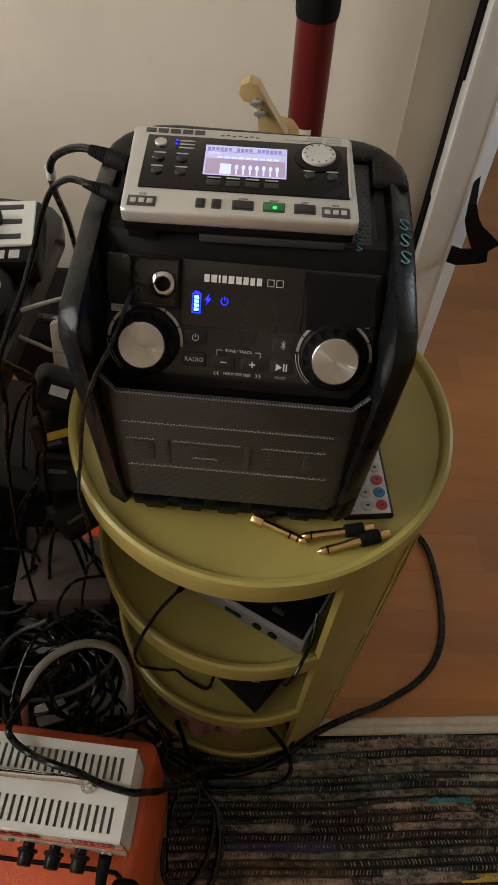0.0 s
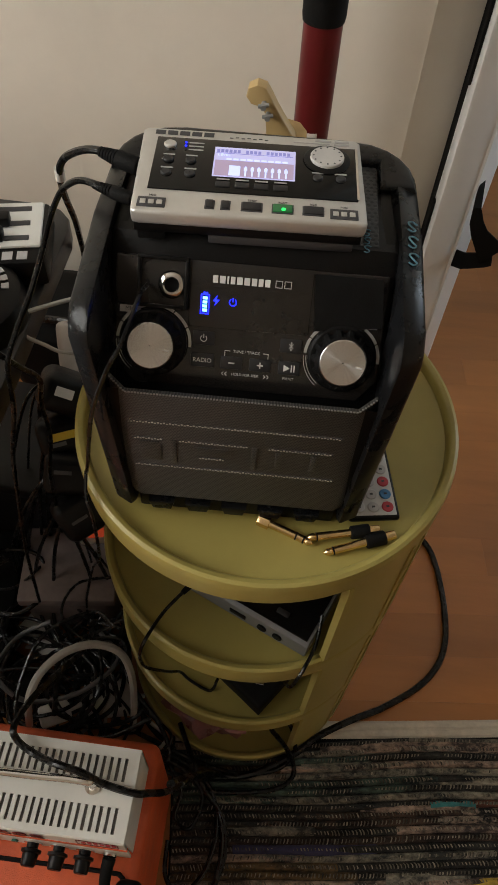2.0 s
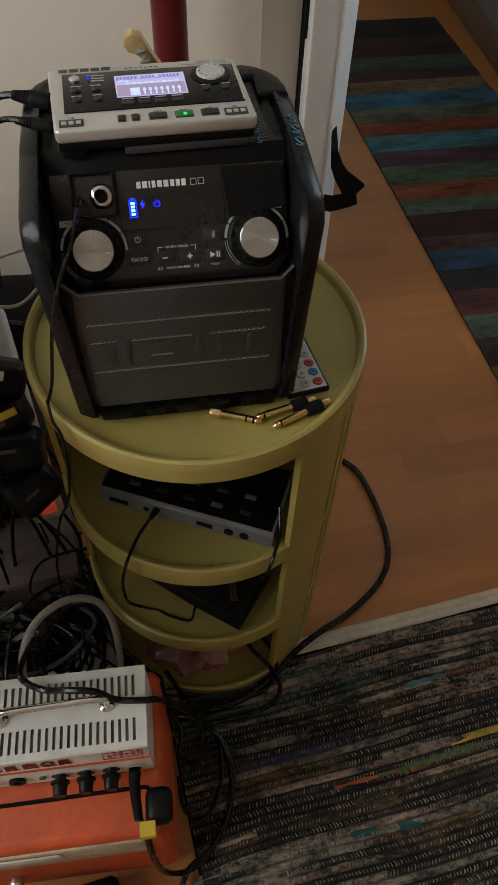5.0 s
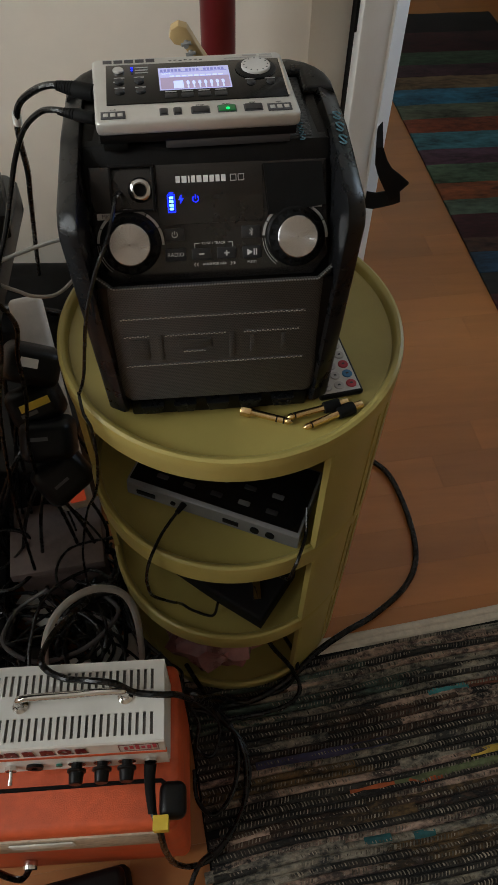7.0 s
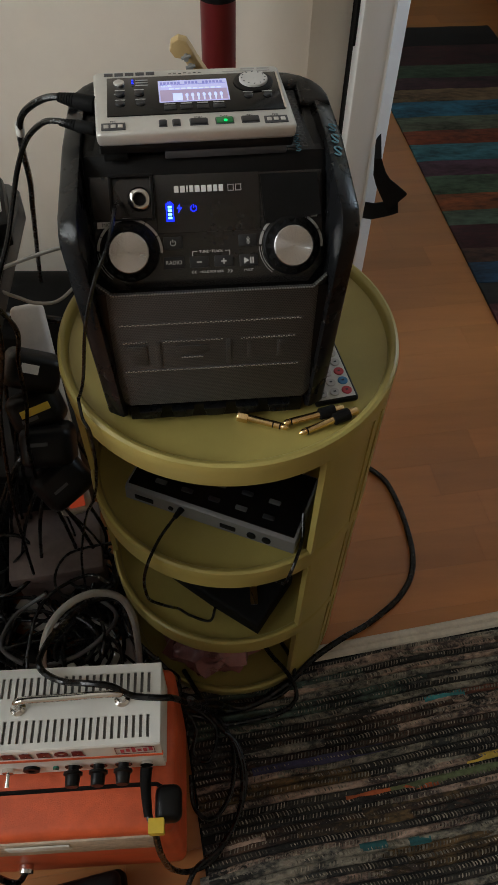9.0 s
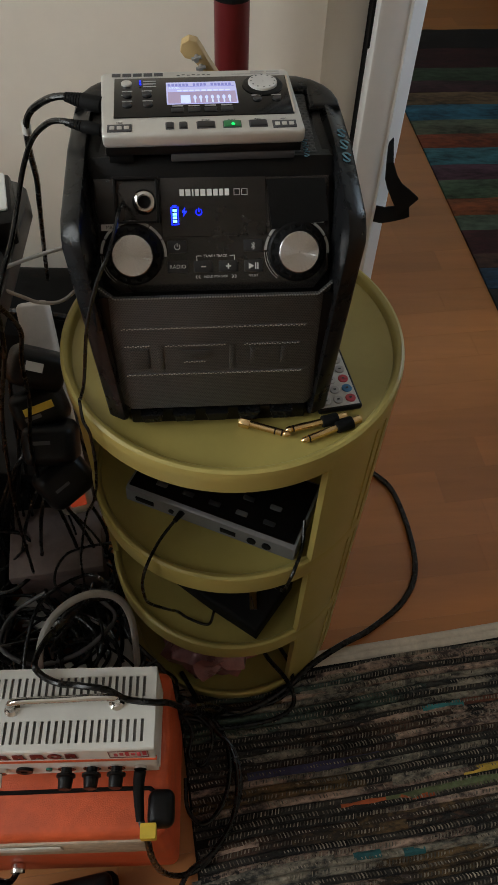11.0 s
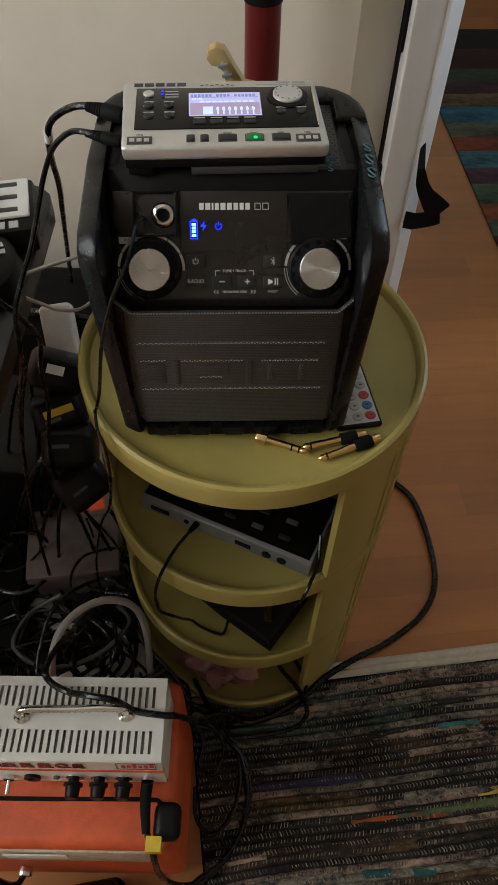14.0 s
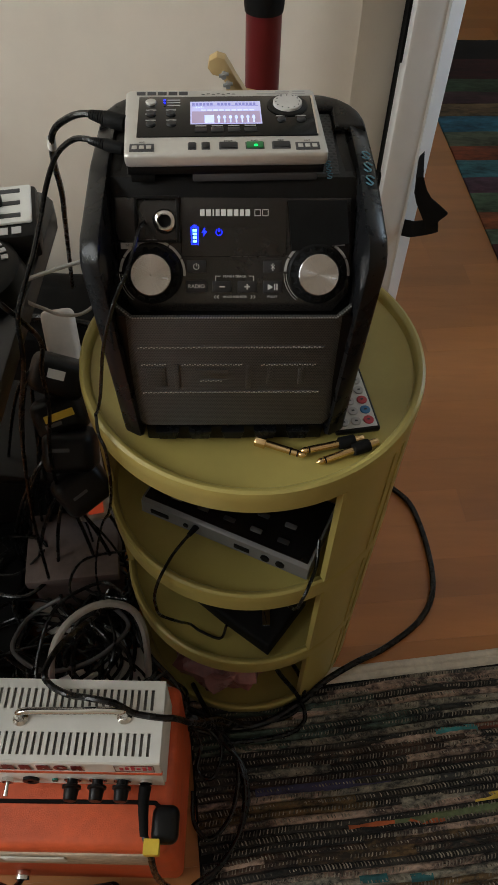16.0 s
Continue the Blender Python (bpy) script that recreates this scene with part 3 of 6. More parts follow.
# sloping control panel: its own frame, x across, y up the slope
PM = Matrix.Translation((0, -0.0817, 0.1318)) @ Matrix.Rotation(radians(54), 4, "X")


def on_panel(bm):
    for v in bm.verts:
        v.co = PM @ v.co
    return bm


bm = BM()
prism(bm, [(-0.081, 0.0180), (-0.068, 0.0048), (0.070, 0.0048), (0.081, 0.0180), (0.081, 0.0815), (-0.081, 0.0815)], "z", -0.004, 0.0022, bevel=0.0008)
panel = part("control_panel", on_panel(bm), M["gloss"], spk, "glossy black sloping control panel")
bm = BM()
box(bm, -0.0365, 0.0365, 0.0425, 0.0815, 0.002, 0.0030, bevel=0.0006)
part("display_window", on_panel(bm), M["gloss"], panel, "glossy display window")
# recess with the jack socket
bm = BM()
for r in ((-0.068, -0.0375, 0.0805, 0.0825), (-0.068, -0.066, 0.052, 0.0805), (-0.0395, -0.0375, 0.052, 0.0805), (-0.066, -0.0395, 0.052, 0.0537)):
    box(bm, *r, 0.002, 0.0055, bevel=0.0004)
part("socket_recess", on_panel(bm), M["black"], panel)
jx, jy = -0.0475, 0.0660
bm = BM()
lathe(bm, [(0.0042, 0.002), (0.0082, 0.002), (0.0082, 0.0035), (0.0068, 0.0052), (0.0050, 0.0058), (0.0042, 0.0050)], 0, 360, 32)
for v in bm.verts:
    v.co += Vector((jx, jy, 0))
part("jack_socket", on_panel(bm), M["chrome"], panel, "chrome jack socket")
bm = BM()
cyl(bm, (jx, jy, 0.0015), (jx, jy, 0.0026), 0.0043, seg=20)
part("jack_hole", on_panel(bm), M["black_dull"], panel)
# black tape patch over the right-hand socket
bm = BM()
nx, ny = 8, 6
grid = [[bm.verts.new((0.0400 + 0.0400 * i / nx - 0.003 * j / ny, 0.0462 + 0.0335 * j / ny + 0.0052 * i / nx * (1 - j / ny), 0.0046 + 0.0012 * noise.noise((i * 0.5, j * 0.6, 3)))) for j in range(ny + 1)] for i in range(nx + 1)]
for i in range(nx):
    for j in range(ny):
        bm.faces.new((grid[i][j], grid[i + 1][j], grid[i + 1][j + 1], grid[i][j + 1]))
r = bmesh.ops.extrude_face_region(bm, geom=list(bm.faces))
for v in r["geom"]:
    if isinstance(v, bmesh.types.BMVert):
        v.co.z -= 0.0015
part("tape_patch", on_panel(bm), M["black_dull"], panel, "piece of matt black tape")


def knob(x, y, box_text, box_x, box_y, box_w):
    bm = BM()
    prof = [(0.0005, 0.002), (0.0205, 0.002), (0.0205, 0.0045), (0.0190, 0.0060), (0.0175, 0.0062), (0.0005, 0.0062)]
    lathe(bm, prof, 0, 360, 60)
    ringob = part("knob_ring", bm, M["black"], panel, "", PM @ Matrix.Translation((x, y, 0)))
    bm = BM()
    lathe(bm, [(0.0005, 0.006), (0.0172, 0.006), (0.0176, 0.009), (0.0154, 0.0150), (0.0144, 0.0158), (0.0005, 0.0158)], 0, 360, 84)
    for v in bm.verts:
        a = math.atan2(v.co.y, v.co.x)
        rr = math.hypot(v.co.x, v.co.y)
        if 0.0165 < rr and v.co.z < 0.012:
            k = 1 + 0.055 * (1 if math.cos(a * 14) > -0.2 else -1)
            v.co.x, v.co.y = v.co.x * k, v.co.y * k
    k = part("knob", bm, M["black_dull"], panel, "black ribbed knob skirt", PM @ Matrix.Translation((x, y, 0)))
    bm = BM()
    lathe(bm, [(0.0004, 0.0152), (0.0139, 0.0152), (0.0139, 0.0163), (0.0133, 0.0169), (0.0004, 0.0167)], 0, 360, 60)
    part("knob_cap", bm, M["spun"], k, "spun aluminium knob cap")
    bm = BM()
    box(bm, 0.0080, 0.0120, -0.0005, 0.0005, 0.0166, 0.01695, m=Matrix.Rotation(radians(-12), 4, "Z"))
    part("pointer", bm, M["print"], k)
    for a0, a1 in ((152, 176), (121, 150), (90, 119), (59, 88), (28, 57), (-4, 26)):
        bm = BM()
        arc_band(bm, 0.0214, 0.0232, a0, a1, 0.0022, 0.0025)
        part("scale_mark", bm, M["print_grey"], panel, "", PM @ Matrix.Translation((x, y, 0)))
    bm = BM()
    arc_band(bm, 0.0212, 0.0216, 180, 232, 0.0022, 0.0025)
    arc_band(bm, 0.0228, 0.0232, 180, 232, 0.0022, 0.0025)
    part("scale_outline", bm, M["print_grey"], panel, "", PM @ Matrix.Translation((x, y, 0)))
    bm = flat_bars([(-box_w / 2, box_w / 2, -0.0021, 0.0021)], 0.0003)
    pl = part("name_plate", bm, M["print_grey"], panel, "small grey name plate", PM @ Matrix.Translation((box_x, box_y, 0.0022)))
    words("lettering", box_text, 0.0034, M["print_dark"], pl, Matrix.Translation((0, 0, 0.0004)))


knob(-0.0570, 0.0309, "MIC", -0.0720, 0.0497, 0.0125)
knob(0.0580, 0.0309, "MASTER", 0.0705, 0.0520, 0.0135)
# push buttons
for x, y, w, h in ((-0.0264, 0.0358, 0.0135, 0.0085), (-0.0266, 0.0222, 0.0145, 0.0085), (-0.0086, 0.0220, 0.0135, 0.008), (0.0091, 0.0220, 0.0135, 0.008), (0.0271, 0.0218, 0.0135, 0.0085), (0.0270, 0.0356, 0.0135, 0.0085)):
    bm = BM()
    box(bm, x - w / 2, x + w / 2, y - h / 2, y + h / 2, 0.0015, 0.0032, bevel=0.0008)
    part("button", on_panel(bm), M["button"], panel)


def pm(x, y, z=0.0033):
    return PM @ Matrix.Translation((x, y, z))


words("lettering", "RADIO", 0.0038, M["print"], panel, pm(-0.0266, 0.0222))
words("lettering", "TUNE / TRACK", 0.0025, M["print"], panel, pm(0.0003, 0.0291, 0.0024))
words("lettering", "HOLD FOR SEEK", 0.0023, M["print"], panel, pm(0.0003, 0.0149, 0.0024))
words("lettering", "PRESET", 0.0022, M["print_grey"], panel, pm(0.0269, 0.0150, 0.0024))
bm = flat_bars([(-0.0105, -0.0067, -0.0004, 0.0004), (0.0071, 0.0109, -0.0004, 0.0004), (0.0086, 0.0094, -0.0019, 0.0019)])
part("plus_minus", bm, M["print"], panel, "", pm(0.0001, 0.0220))
bm = flat_bars([(-0.0135, -0.0100, 0.0000, 0.0004), (-0.0135, -0.0131, -0.003, 0.0004), (0.0100, 0.0135, 0.0000, 0.0004), (0.0131, 0.0135, -0.003, 0.0004)])
part("bracket", bm, M["print"], panel, "", pm(0.0003, 0.0291, 0.0024))
for x in (-0.0132, -0.0112, 0.0112, 0.0132):
    s = 1 if x > 0 else -1
    bm = BM()
    prism(bm, [(x, 0.0012), (x + s * 0.0004, 0.0012), (x + s * 0.0015, 0), (x + s * 0.0004, -0.0012), (x, -0.0012), (x + s * 0.0010, 0)], "z", 0, 0.0002)
    part("seek_arrow", bm, M["print"], panel, "", pm(0.0003, 0.0149, 0.0024))
bm = BM()
prism(bm, [(-0.0035, 0.0022), (0.0003, 0), (-0.0035, -0.0022)], "z", 0, 0.0002)
box(bm, 0.0010, 0.0018, -0.0022, 0.0022, 0, 0.0002)
box(bm, 0.0026, 0.0034, -0.0022, 0.0022, 0, 0.0002)
part("play_pause_mark", bm, M["print"], panel, "", pm(0.0271, 0.0218))


def power_mark(material, x, y, r, name="power_mark"):
    bm = BM()
    arc_band(bm, r * 0.78, r, -235, 55, 0, 0.0003)
    box(bm, -r * 0.12, r * 0.12, r * 0.1, r * 1.15, 0, 0.0003)
    return part(name, bm, material, panel, "", pm(x, y))


power_mark(M["print"], -0.0264, 0.0358, 0.0021)
bm = BM()
tube(bm, [(-0.0013, 0.0014, 0.0001), (0.0013, -0.0012, 0.0001), (0, -0.0026, 0.0001), (0, 0.0026, 0.0001), (0.0013, 0.0012, 0.0001), (-0.0013, -0.0014, 0.0001)], 0.00022, smooth=False, seg=5)
part("wireless_mark", bm, M["print"], panel, "", pm(0.0270, 0.0356))
# the product's name as plain bars, heavy then light
x0 = -0.0231
for i, w in enumerate((0.0031, 0.0034, 0.0011, 0.0027, 0.0034, 0.0034, 0.0031, 0.0028, 0.0031, 0.0043, 0.0043)):
    if i < 9:
        bars = [(x0, x0 + w, -0.0022, 0.0022)]
    else:
        bars = [(x0, x0 + w, 0.0017, 0.0022), (x0, x0 + w, -0.0022, -0.0017), (x0, x0 + 0.0005, -0.0017, 0.0017), (x0 + w - 0.0005, x0 + w, -0.0017, 0.0017)]
    part("name_bar", flat_bars(bars), M["print"] if i < 9 else M["print_grey"], panel, "", pm(0.0, 0.0716, 0.0031))
    x0 += w + (0.0031 if i == 8 else 0.0010)
# lit marks: battery, flash, power
bm = BM()
for r in ((-0.0027, 0.0027, -0.0062, -0.0055), (-0.0027, 0.0027, 0.0051, 0.0058), (-0.0027, -0.0020, -0.0055, 0.0051), (0.0020, 0.0027, -0.0055, 0.0051), (-0.0013, 0.0013, 0.0058, 0.0070)):
    box(bm, *r, 0, 0.0002)
part("battery_light", bm, M["blue_led"], panel, "glowing blue battery outline", pm(-0.0270, 0.0566, 0.0032))
for i in range(4):
    part("battery_bar", flat_bars([(-0.0014, 0.0014, -0.0046 + i * 0.0024, -0.0029 + i * 0.0024)], 0.0003), M["cyan_led"], panel, "glowing pale blue bar", pm(-0.0270, 0.0566, 0.0032))
bm = BM()
prism(bm, [(0.0006, 0.0032), (-0.0020, -0.0004), (-0.0003, -0.0004), (-0.0009, -0.0032), (0.0019, 0.0006), (0.0002, 0.0006)], "z", 0, 0.0002)
part("flash_light", bm, M["blue_led"], panel, "glowing blue flash mark", pm(-0.0203, 0.0590, 0.0032))
power_mark(M["blue_led"], -0.0103, 0.0588, 0.0023, "power_light")
# perforated top plate and raised lip
bm = BM()
box(bm, -0.0735, 0.0735, -0.0190, 0.062, TOPZ - 0.002, TOPZ + 0.0030, bevel=0.0012)
part("top_plate", bm, M["top_mesh"], spk, "black perforated top plate")
# hand-painted squiggles on top
for k in range(6):
    big = k < 3
    sc = 0.0040 if big else 0.0026
    ox, oy = (0.0925, -0.030 + k * 0.0135) if big else (0.066, -0.022 + (k - 3) * 0.0075)
    bm = BM()
    tube(bm, [(ox + sc * a, oy + sc * b, 0.2134 - 0.105 * max(0.0, -0.010 - oy - sc * b) - 0.35 * (ox + sc * a - 0.0852) if big else TOPZ + 0.0034) for a, b in ((0.9, 0.9), (0.1, 1.2), (-0.6, 0.7), (-0.1, 0.0), (0.5, -0.5), (0.0, -1.1), (-0.8, -0.9))], 0.00055 if big else 0.0004, seg=5)
    part("painted_squiggle", bm, M["pen_blue"], spk, "pale blue hand-painted squiggle")

# ---- the multitrack recorder on top ----
RZ = TRAY + TOPZ + 0.0032
rec = thing("pocket_recorder", pose(-0.0246, 0.0062, RZ, 1.0, 0, 3.8), "small silver digital recorder with a lit screen, lying on the loudspeaker", "recorder")
RW, RD, RH = 0.0665, 0.0432, 0.0220
bm = BM()
RF = 0.0388
prism(bm, [(-RW + 0.004, -RF), (RW - 0.002, -RF), (RW + 0.0008, -RF + 0.0012), (RW + 0.002, -RF + 0.004), (RW, RD - 0.003), (RW - 0.003, RD), (-RW + 0.001, RD), (-RW - 0.002, RD - 0.003), (-RW + 0.0003, -RF + 0.004), (-RW + 0.0012, -RF + 0.0012)], "z", 0.0125, RH, bevel=0.0022, seg=3)
part("case", bm, M["silver"], rec, "silver case top")
bm = BM()
box(bm, -RW + 0.0015, RW, -RF + 0.002, RD - 0.002, 0.006, 0.0125, bevel=0.001)
part("case_bottom", bm, M["black"], rec, "black case bottom")
bm = BM()
box(bm, -0.022, RW - 0.004, -RF + 0.0025, -0.01, 0.0, 0.006, bevel=0.001)
part("battery_cover", bm, M["print_dark"], rec, "dark grey battery cover")
bm = BM()
box(bm, -RW + 0.003, -0.047, -RF + 0.003, RD - 0.006, 0.0, 0.006, bevel=0.001)
part("foot", bm, M["black_dull"], rec)
ZT = RH + 0.0001
bm = BM()
box(bm, -0.0585, 0.0635, -0.0185, 0.0325, ZT - 0.0005, ZT + 0.0006, bevel=0.0004)
part("face_plate", bm, M["face"], rec, "glossy black face plate")
bm = BM()
box(bm, 0.0628, 0.0642, -0.0175, 0.0318, ZT + 0.0001, ZT + 0.0009)
part("edge_strip", bm, M["chrome"], rec, "bright edge strip")
ZF = ZT + 0.0006
bm = BM()
box(bm, -0.0225, 0.0265, -0.0040, 0.0250, ZF - 0.0003, ZF + 0.0002)
lcd = part("screen", bm, M["lcd"], rec, "lit violet-blue screen")
part("screen_area", flat_bars([(-0.0215, 0.0255, -0.0030, 0.0118)]), M["lcd_dark"], lcd, "", Matrix.Translation((0, 0, ZF + 0.0002)))
words("lettering", "LEVEL", 0.0030, M["lcd_white"], lcd, Matrix.Translation((-0.0165, 0.0170, ZF + 0.0004)))
part("screen_marks", flat_bars([(-0.0212 + i * 0.0025, -0.0212 + i * 0.0025 + 0.0018, 0.0198, 0.0228) for i in range(18) if i not in (6, 11)] + [(-0.0215, 0.0250, 0.0188, 0.0191)]), M["lcd_ink"], lcd, "", Matrix.Translation((0, 0, ZF + 0.0002)))
part("screen_marks", flat_bars([(-0.0150 + i * 0.0042, -0.0150 + i * 0.0042 + 0.0032, 0.0125, 0.0140) for i in range(9)]), M["lcd_white"], lcd, "", Matrix.Translation((0, 0, ZF + 0.0003)))
part("fader_block", flat_bars([(-0.0128, -0.0062, -0.0028, 0.0068)]), M["lcd_white"], lcd, "", Matrix.Translation((0, 0, ZF + 0.00036)))
for i in range(7):
    x = -0.0030 + i * 0.0040
    part("fader_mark", flat_bars([(x - 0.0005, x + 0.0005, -0.0028, 0.0065), (x - 0.0010, x + 0.0010, 0.0025, 0.0055)]), M["lcd_white"], lcd, "", Matrix.Translation((0, 0, ZF + 0.00036)))
# jog dial
bm = BM()
lathe(bm, [(0.0004, 0.0), (0.0140, 0.0), (0.0142, 0.0006), (0.0132, 0.0012), (0.0004, 0.0012)], 0, 360, 40)
dial = part("dial_ring", bm, M["black"], rec, "", Matrix.Translation((0.0455, 0.0190, ZF)))
bm = BM()
lathe(bm, [(0.0004, 0.001), (0.0102, 0.001), (0.0102, 0.0026), (0.0096, 0.0031), (0.0004, 0.0029)], 0, 360, 40)
part("jog_dial", bm, M["remote"], rec, "round silver jog dial", Matrix.Translation((0.0455, 0.0190, ZF)))
for i in range(12):
    a = 2 * math.pi * i / 12
    bm = BM()
    cyl(bm, (0.0083 * math.cos(a), 0.0083 * math.sin(a), 0.0029), (0.0083 * math.cos(a), 0.0083 * math.sin(a), 0.0032), 0.0006, seg=8)
    part("dial_dot", bm, M["print_dark"], rec, "", Matrix.Translation((0.0455, 0.0190, ZF)))
# round buttons
for x, y, r, mm in ((-0.0500, 0.0245, 0.0038, "silver"), (-0.0495, 0.0095, 0.0032, "button"), (-0.0360, 0.0095, 0.0032, "button"), (-0.0495, -0.0035, 0.0032, "button"), (-0.0355, -0.0035, 0.0032, "button"), (0.0400, 0.0005, 0.0030, "button"), (0.0535, 0.0005, 0.0030, "button")):
    bm = BM()
    lathe(bm, [(0.0003, 0), (r, 0), (r, 0.0008), (r * 0.8, 0.0014), (0.0003, 0.0015)], 0, 360, 24)
    part("button", bm, M[mm], rec, "", Matrix.Translation((x, y, ZF)))
    part("label_bar", flat_bars([(-0.0035, 0.0035, 0.0045, 0.0057)]), M["print_grey"], rec, "", Matrix.Translation((x, y if mm == "button" else y - 0.02, ZF)))
for i, c in enumerate(("blue_led", "blue_led", "print_dark")):
    bm = BM()
    cyl(bm, (-0.0405, 0.0275 - i * 0.0035, ZF), (-0.0405, 0.0275 - i * 0.0035, ZF + 0.0004), 0.0007, seg=10)
    part("indicator", bm, M[c], rec)
    part("label_bar", flat_bars([(-0.0385, -0.0295, 0.0269 - i * 0.0035, 0.0281 - i * 0.0035)]), M["print_grey"], rec, "", Matrix.Translation((0, 0, ZF)))
for i in range(4):
    x = -0.0155 + i * 0.0112
    bm = BM()
    box(bm, x - 0.0042, x + 0.0042, -0.0140, -0.0090, ZF - 0.0002, ZF + 0.0008, bevel=0.0004)
    part("soft_key", bm, M["button"], rec)
    part("label_bar", flat_bars([(x - 0.0038, x + 0.0038, -0.0077, -0.0066), (x - 0.0030, x + 0.0030, -0.0120, -0.0110)]), M["print_grey"], rec, "", Matrix.Translation((0, 0, ZF + 0.0006)))
# lower row of keys in dark frames
for x, w, mm in ((-0.0215, 0.0028, "button"), (-0.0125, 0.0028, "button"), (0.0025, 0.0062, "button"), (0.0200, 0.0062, "green_dim"), (0.0375, 0.0062, "button")):
    bm = BM()
    box(bm, x - w, x + w, -0.0335, -0.0255, ZT - 0.0004, ZT + 0.0004, bevel=0.0003)
    part("key_frame", bm, M["print_dark"], rec)
    bm = BM()
    box(bm, x - w + 0.0007, x + w - 0.0007, -0.0328, -0.0262, ZT, ZT + 0.0012, bevel=0.0004)
    part("key", bm, M[mm], rec)
bm = BM()
cyl(bm, (0.0205, -0.0312, ZT + 0.0012), (0.0205, -0.0312, ZT + 0.0016), 0.0012, seg=12)
part("play_light", bm, M["green_led"], rec, "glowing green play light")
for x, t in ((0.0025, "STOP"), (0.0200, "PLAY"), (0.0375, "REC")):
    words("lettering", t, 0.0023, M["print_dark"], rec, Matrix.Translation((x, -0.0238, ZT + 0.0001)))
for x0 in (-0.0545, 0.0550):
    bm = BM()
    box(bm, x0 - 0.0080, x0 + 0.0080, -0.0350, -0.0265, ZT - 0.0004, ZT + 0.0005, bevel=0.0003)
    part("mic_frame", bm, M["print_dark"], rec)
    for i in range(3):
        bm = BM()
        box(bm, x0 - 0.0064 + i * 0.0047, x0 - 0.0031 + i * 0.0047, -0.0328, -0.0290, ZT, ZT + 0.0009, bevel=0.0003)
        part("mic_slot", bm, M["silver"], rec)
    words("lettering", "MIC", 0.0024, M["print_dark"], rec, Matrix.Translation((x0, -0.0245, ZT + 0.0001)))
# maker's mark, hand-written name and model name as plain bars
for i in range(5):
    part("name_bar", flat_bars([(-0.0605 + i * 0.0075, -0.0605 + i * 0.0075 + 0.0062, 0.0357, 0.0400)]), M["print_dark"], rec, "", Matrix.Translation((0, 0, ZT)))
part("pen_bars", flat_bars([(-0.0145 + i * 0.0036, -0.0145 + i * 0.0036 + 0.0022, 0.0358 + 0.0006 * (i % 2), 0.0366 + 0.0006 * (i % 2)) for i in range(7)]), M["print_dark"], rec, "pen marks as plain bars", Matrix.Translation((0, 0, ZT)))
for r in ((0.0385, 0.0485, 0.0382, 0.0400), (0.0505, 0.0595, 0.0382, 0.0400), (0.0250, 0.0475, 0.0358, 0.0366), (0.0500, 0.0595, 0.0352, 0.0368)):
    part("model_bar", flat_bars([r]), M["print_grey"], rec, "", Matrix.Translation((0, 0, ZT)))

# ---- small things on the tray ----


def plug_adapter(name, tail, tip, body_mat, body_len, body_r, label):
    """A jack adapter lying from tail to tip."""
    tail, tip = Vector(tail), Vector(tip)
    d = tip - tail
    length = d.length
    q = d.to_track_quat("X", "Z").to_matrix().to_4x4()
    t = thing(name, Matrix.Translation(tail) @ q, label, "jack adapter", "loose jack adapters")
    if body_mat == "gold":
        bm = BM()
        cyl(bm, (0, 0, 0), (0.0095, 0, 0), 0.0052, seg=6, bevel=0.0006)
        part("body", bm, M["gold"], t)
        s0 = 0.0095
    else:
        bm = BM()
        cyl(bm, (-0.002, 0, 0), (0.0085, 0, 0), 0.0036, seg=16, bevel=0.0005)
        part("socket", bm, M["gold"], t)
        bm = BM()
        cyl(bm, (0.006, 0, 0), (0.006 + body_len, 0, 0), body_r, body_r * 0.93, seg=20, bevel=0.001)
        part("body", bm, M["black_dull"], t, "black moulded body")
        s0 = 0.006 + body_len
    bm = BM()
    cyl(bm, (s0 - 0.001, 0, 0), (length - 0.0085, 0, 0), 0.0031, seg=16)
    part("sleeve", bm, M["gold"], t)
    bm = BM()
    cyl(bm, (length - 0.0088, 0, 0), (length - 0.0076, 0, 0), 0.0032, seg=16)
    if body_mat == "gold":
        cyl(bm, (length - 0.0150, 0, 0), (length - 0.0138, 0, 0), 0.0033, seg=16)
    part("insulator", bm, M["black"], t)
    bm = BM()
    tube(bm, [(length - 0.0078, 0, 0), (length - 0.0065, 0, 0), (length - 0.0048, 0, 0), (length - 0.0030, 0, 0), (length - 0.0005, 0, 0)], lambda f: 0.0031 if f < 0.1 else (0.0022 + 0.0009 * math.sin(min(1, (f - 0.1) * 1.4) * math.pi)) * (1 if f < 0.8 else (1.02 - f) * 4.5), per=4, seg=14)
    part("tip", bm, M["gold"], t)
    return t


plug_adapter("jack_adapter", (0.0035, -0.0972, TRAY + 0.0053), (0.047, -0.1125, TRAY + 0.0045), "gold", 0, 0, "gold-plated jack adapter lying loose on the olive tray")
plug_adapter("jack_adapter", (0.0935, -0.0945, TRAY + 0.0065), (0.0405, -0.1088, TRAY + 0.0060), "black", 0.0145, 0.0055, "gold jack adapter with black body beside the remote")
plug_adapter("jack_adapter", (0.1055, -0.0975, TRAY + 0.0062), (0.0540, -0.1190, TRAY + 0.0042), "black", 0.0155, 0.0056, "gold jack adapter with black body near the tray rim")

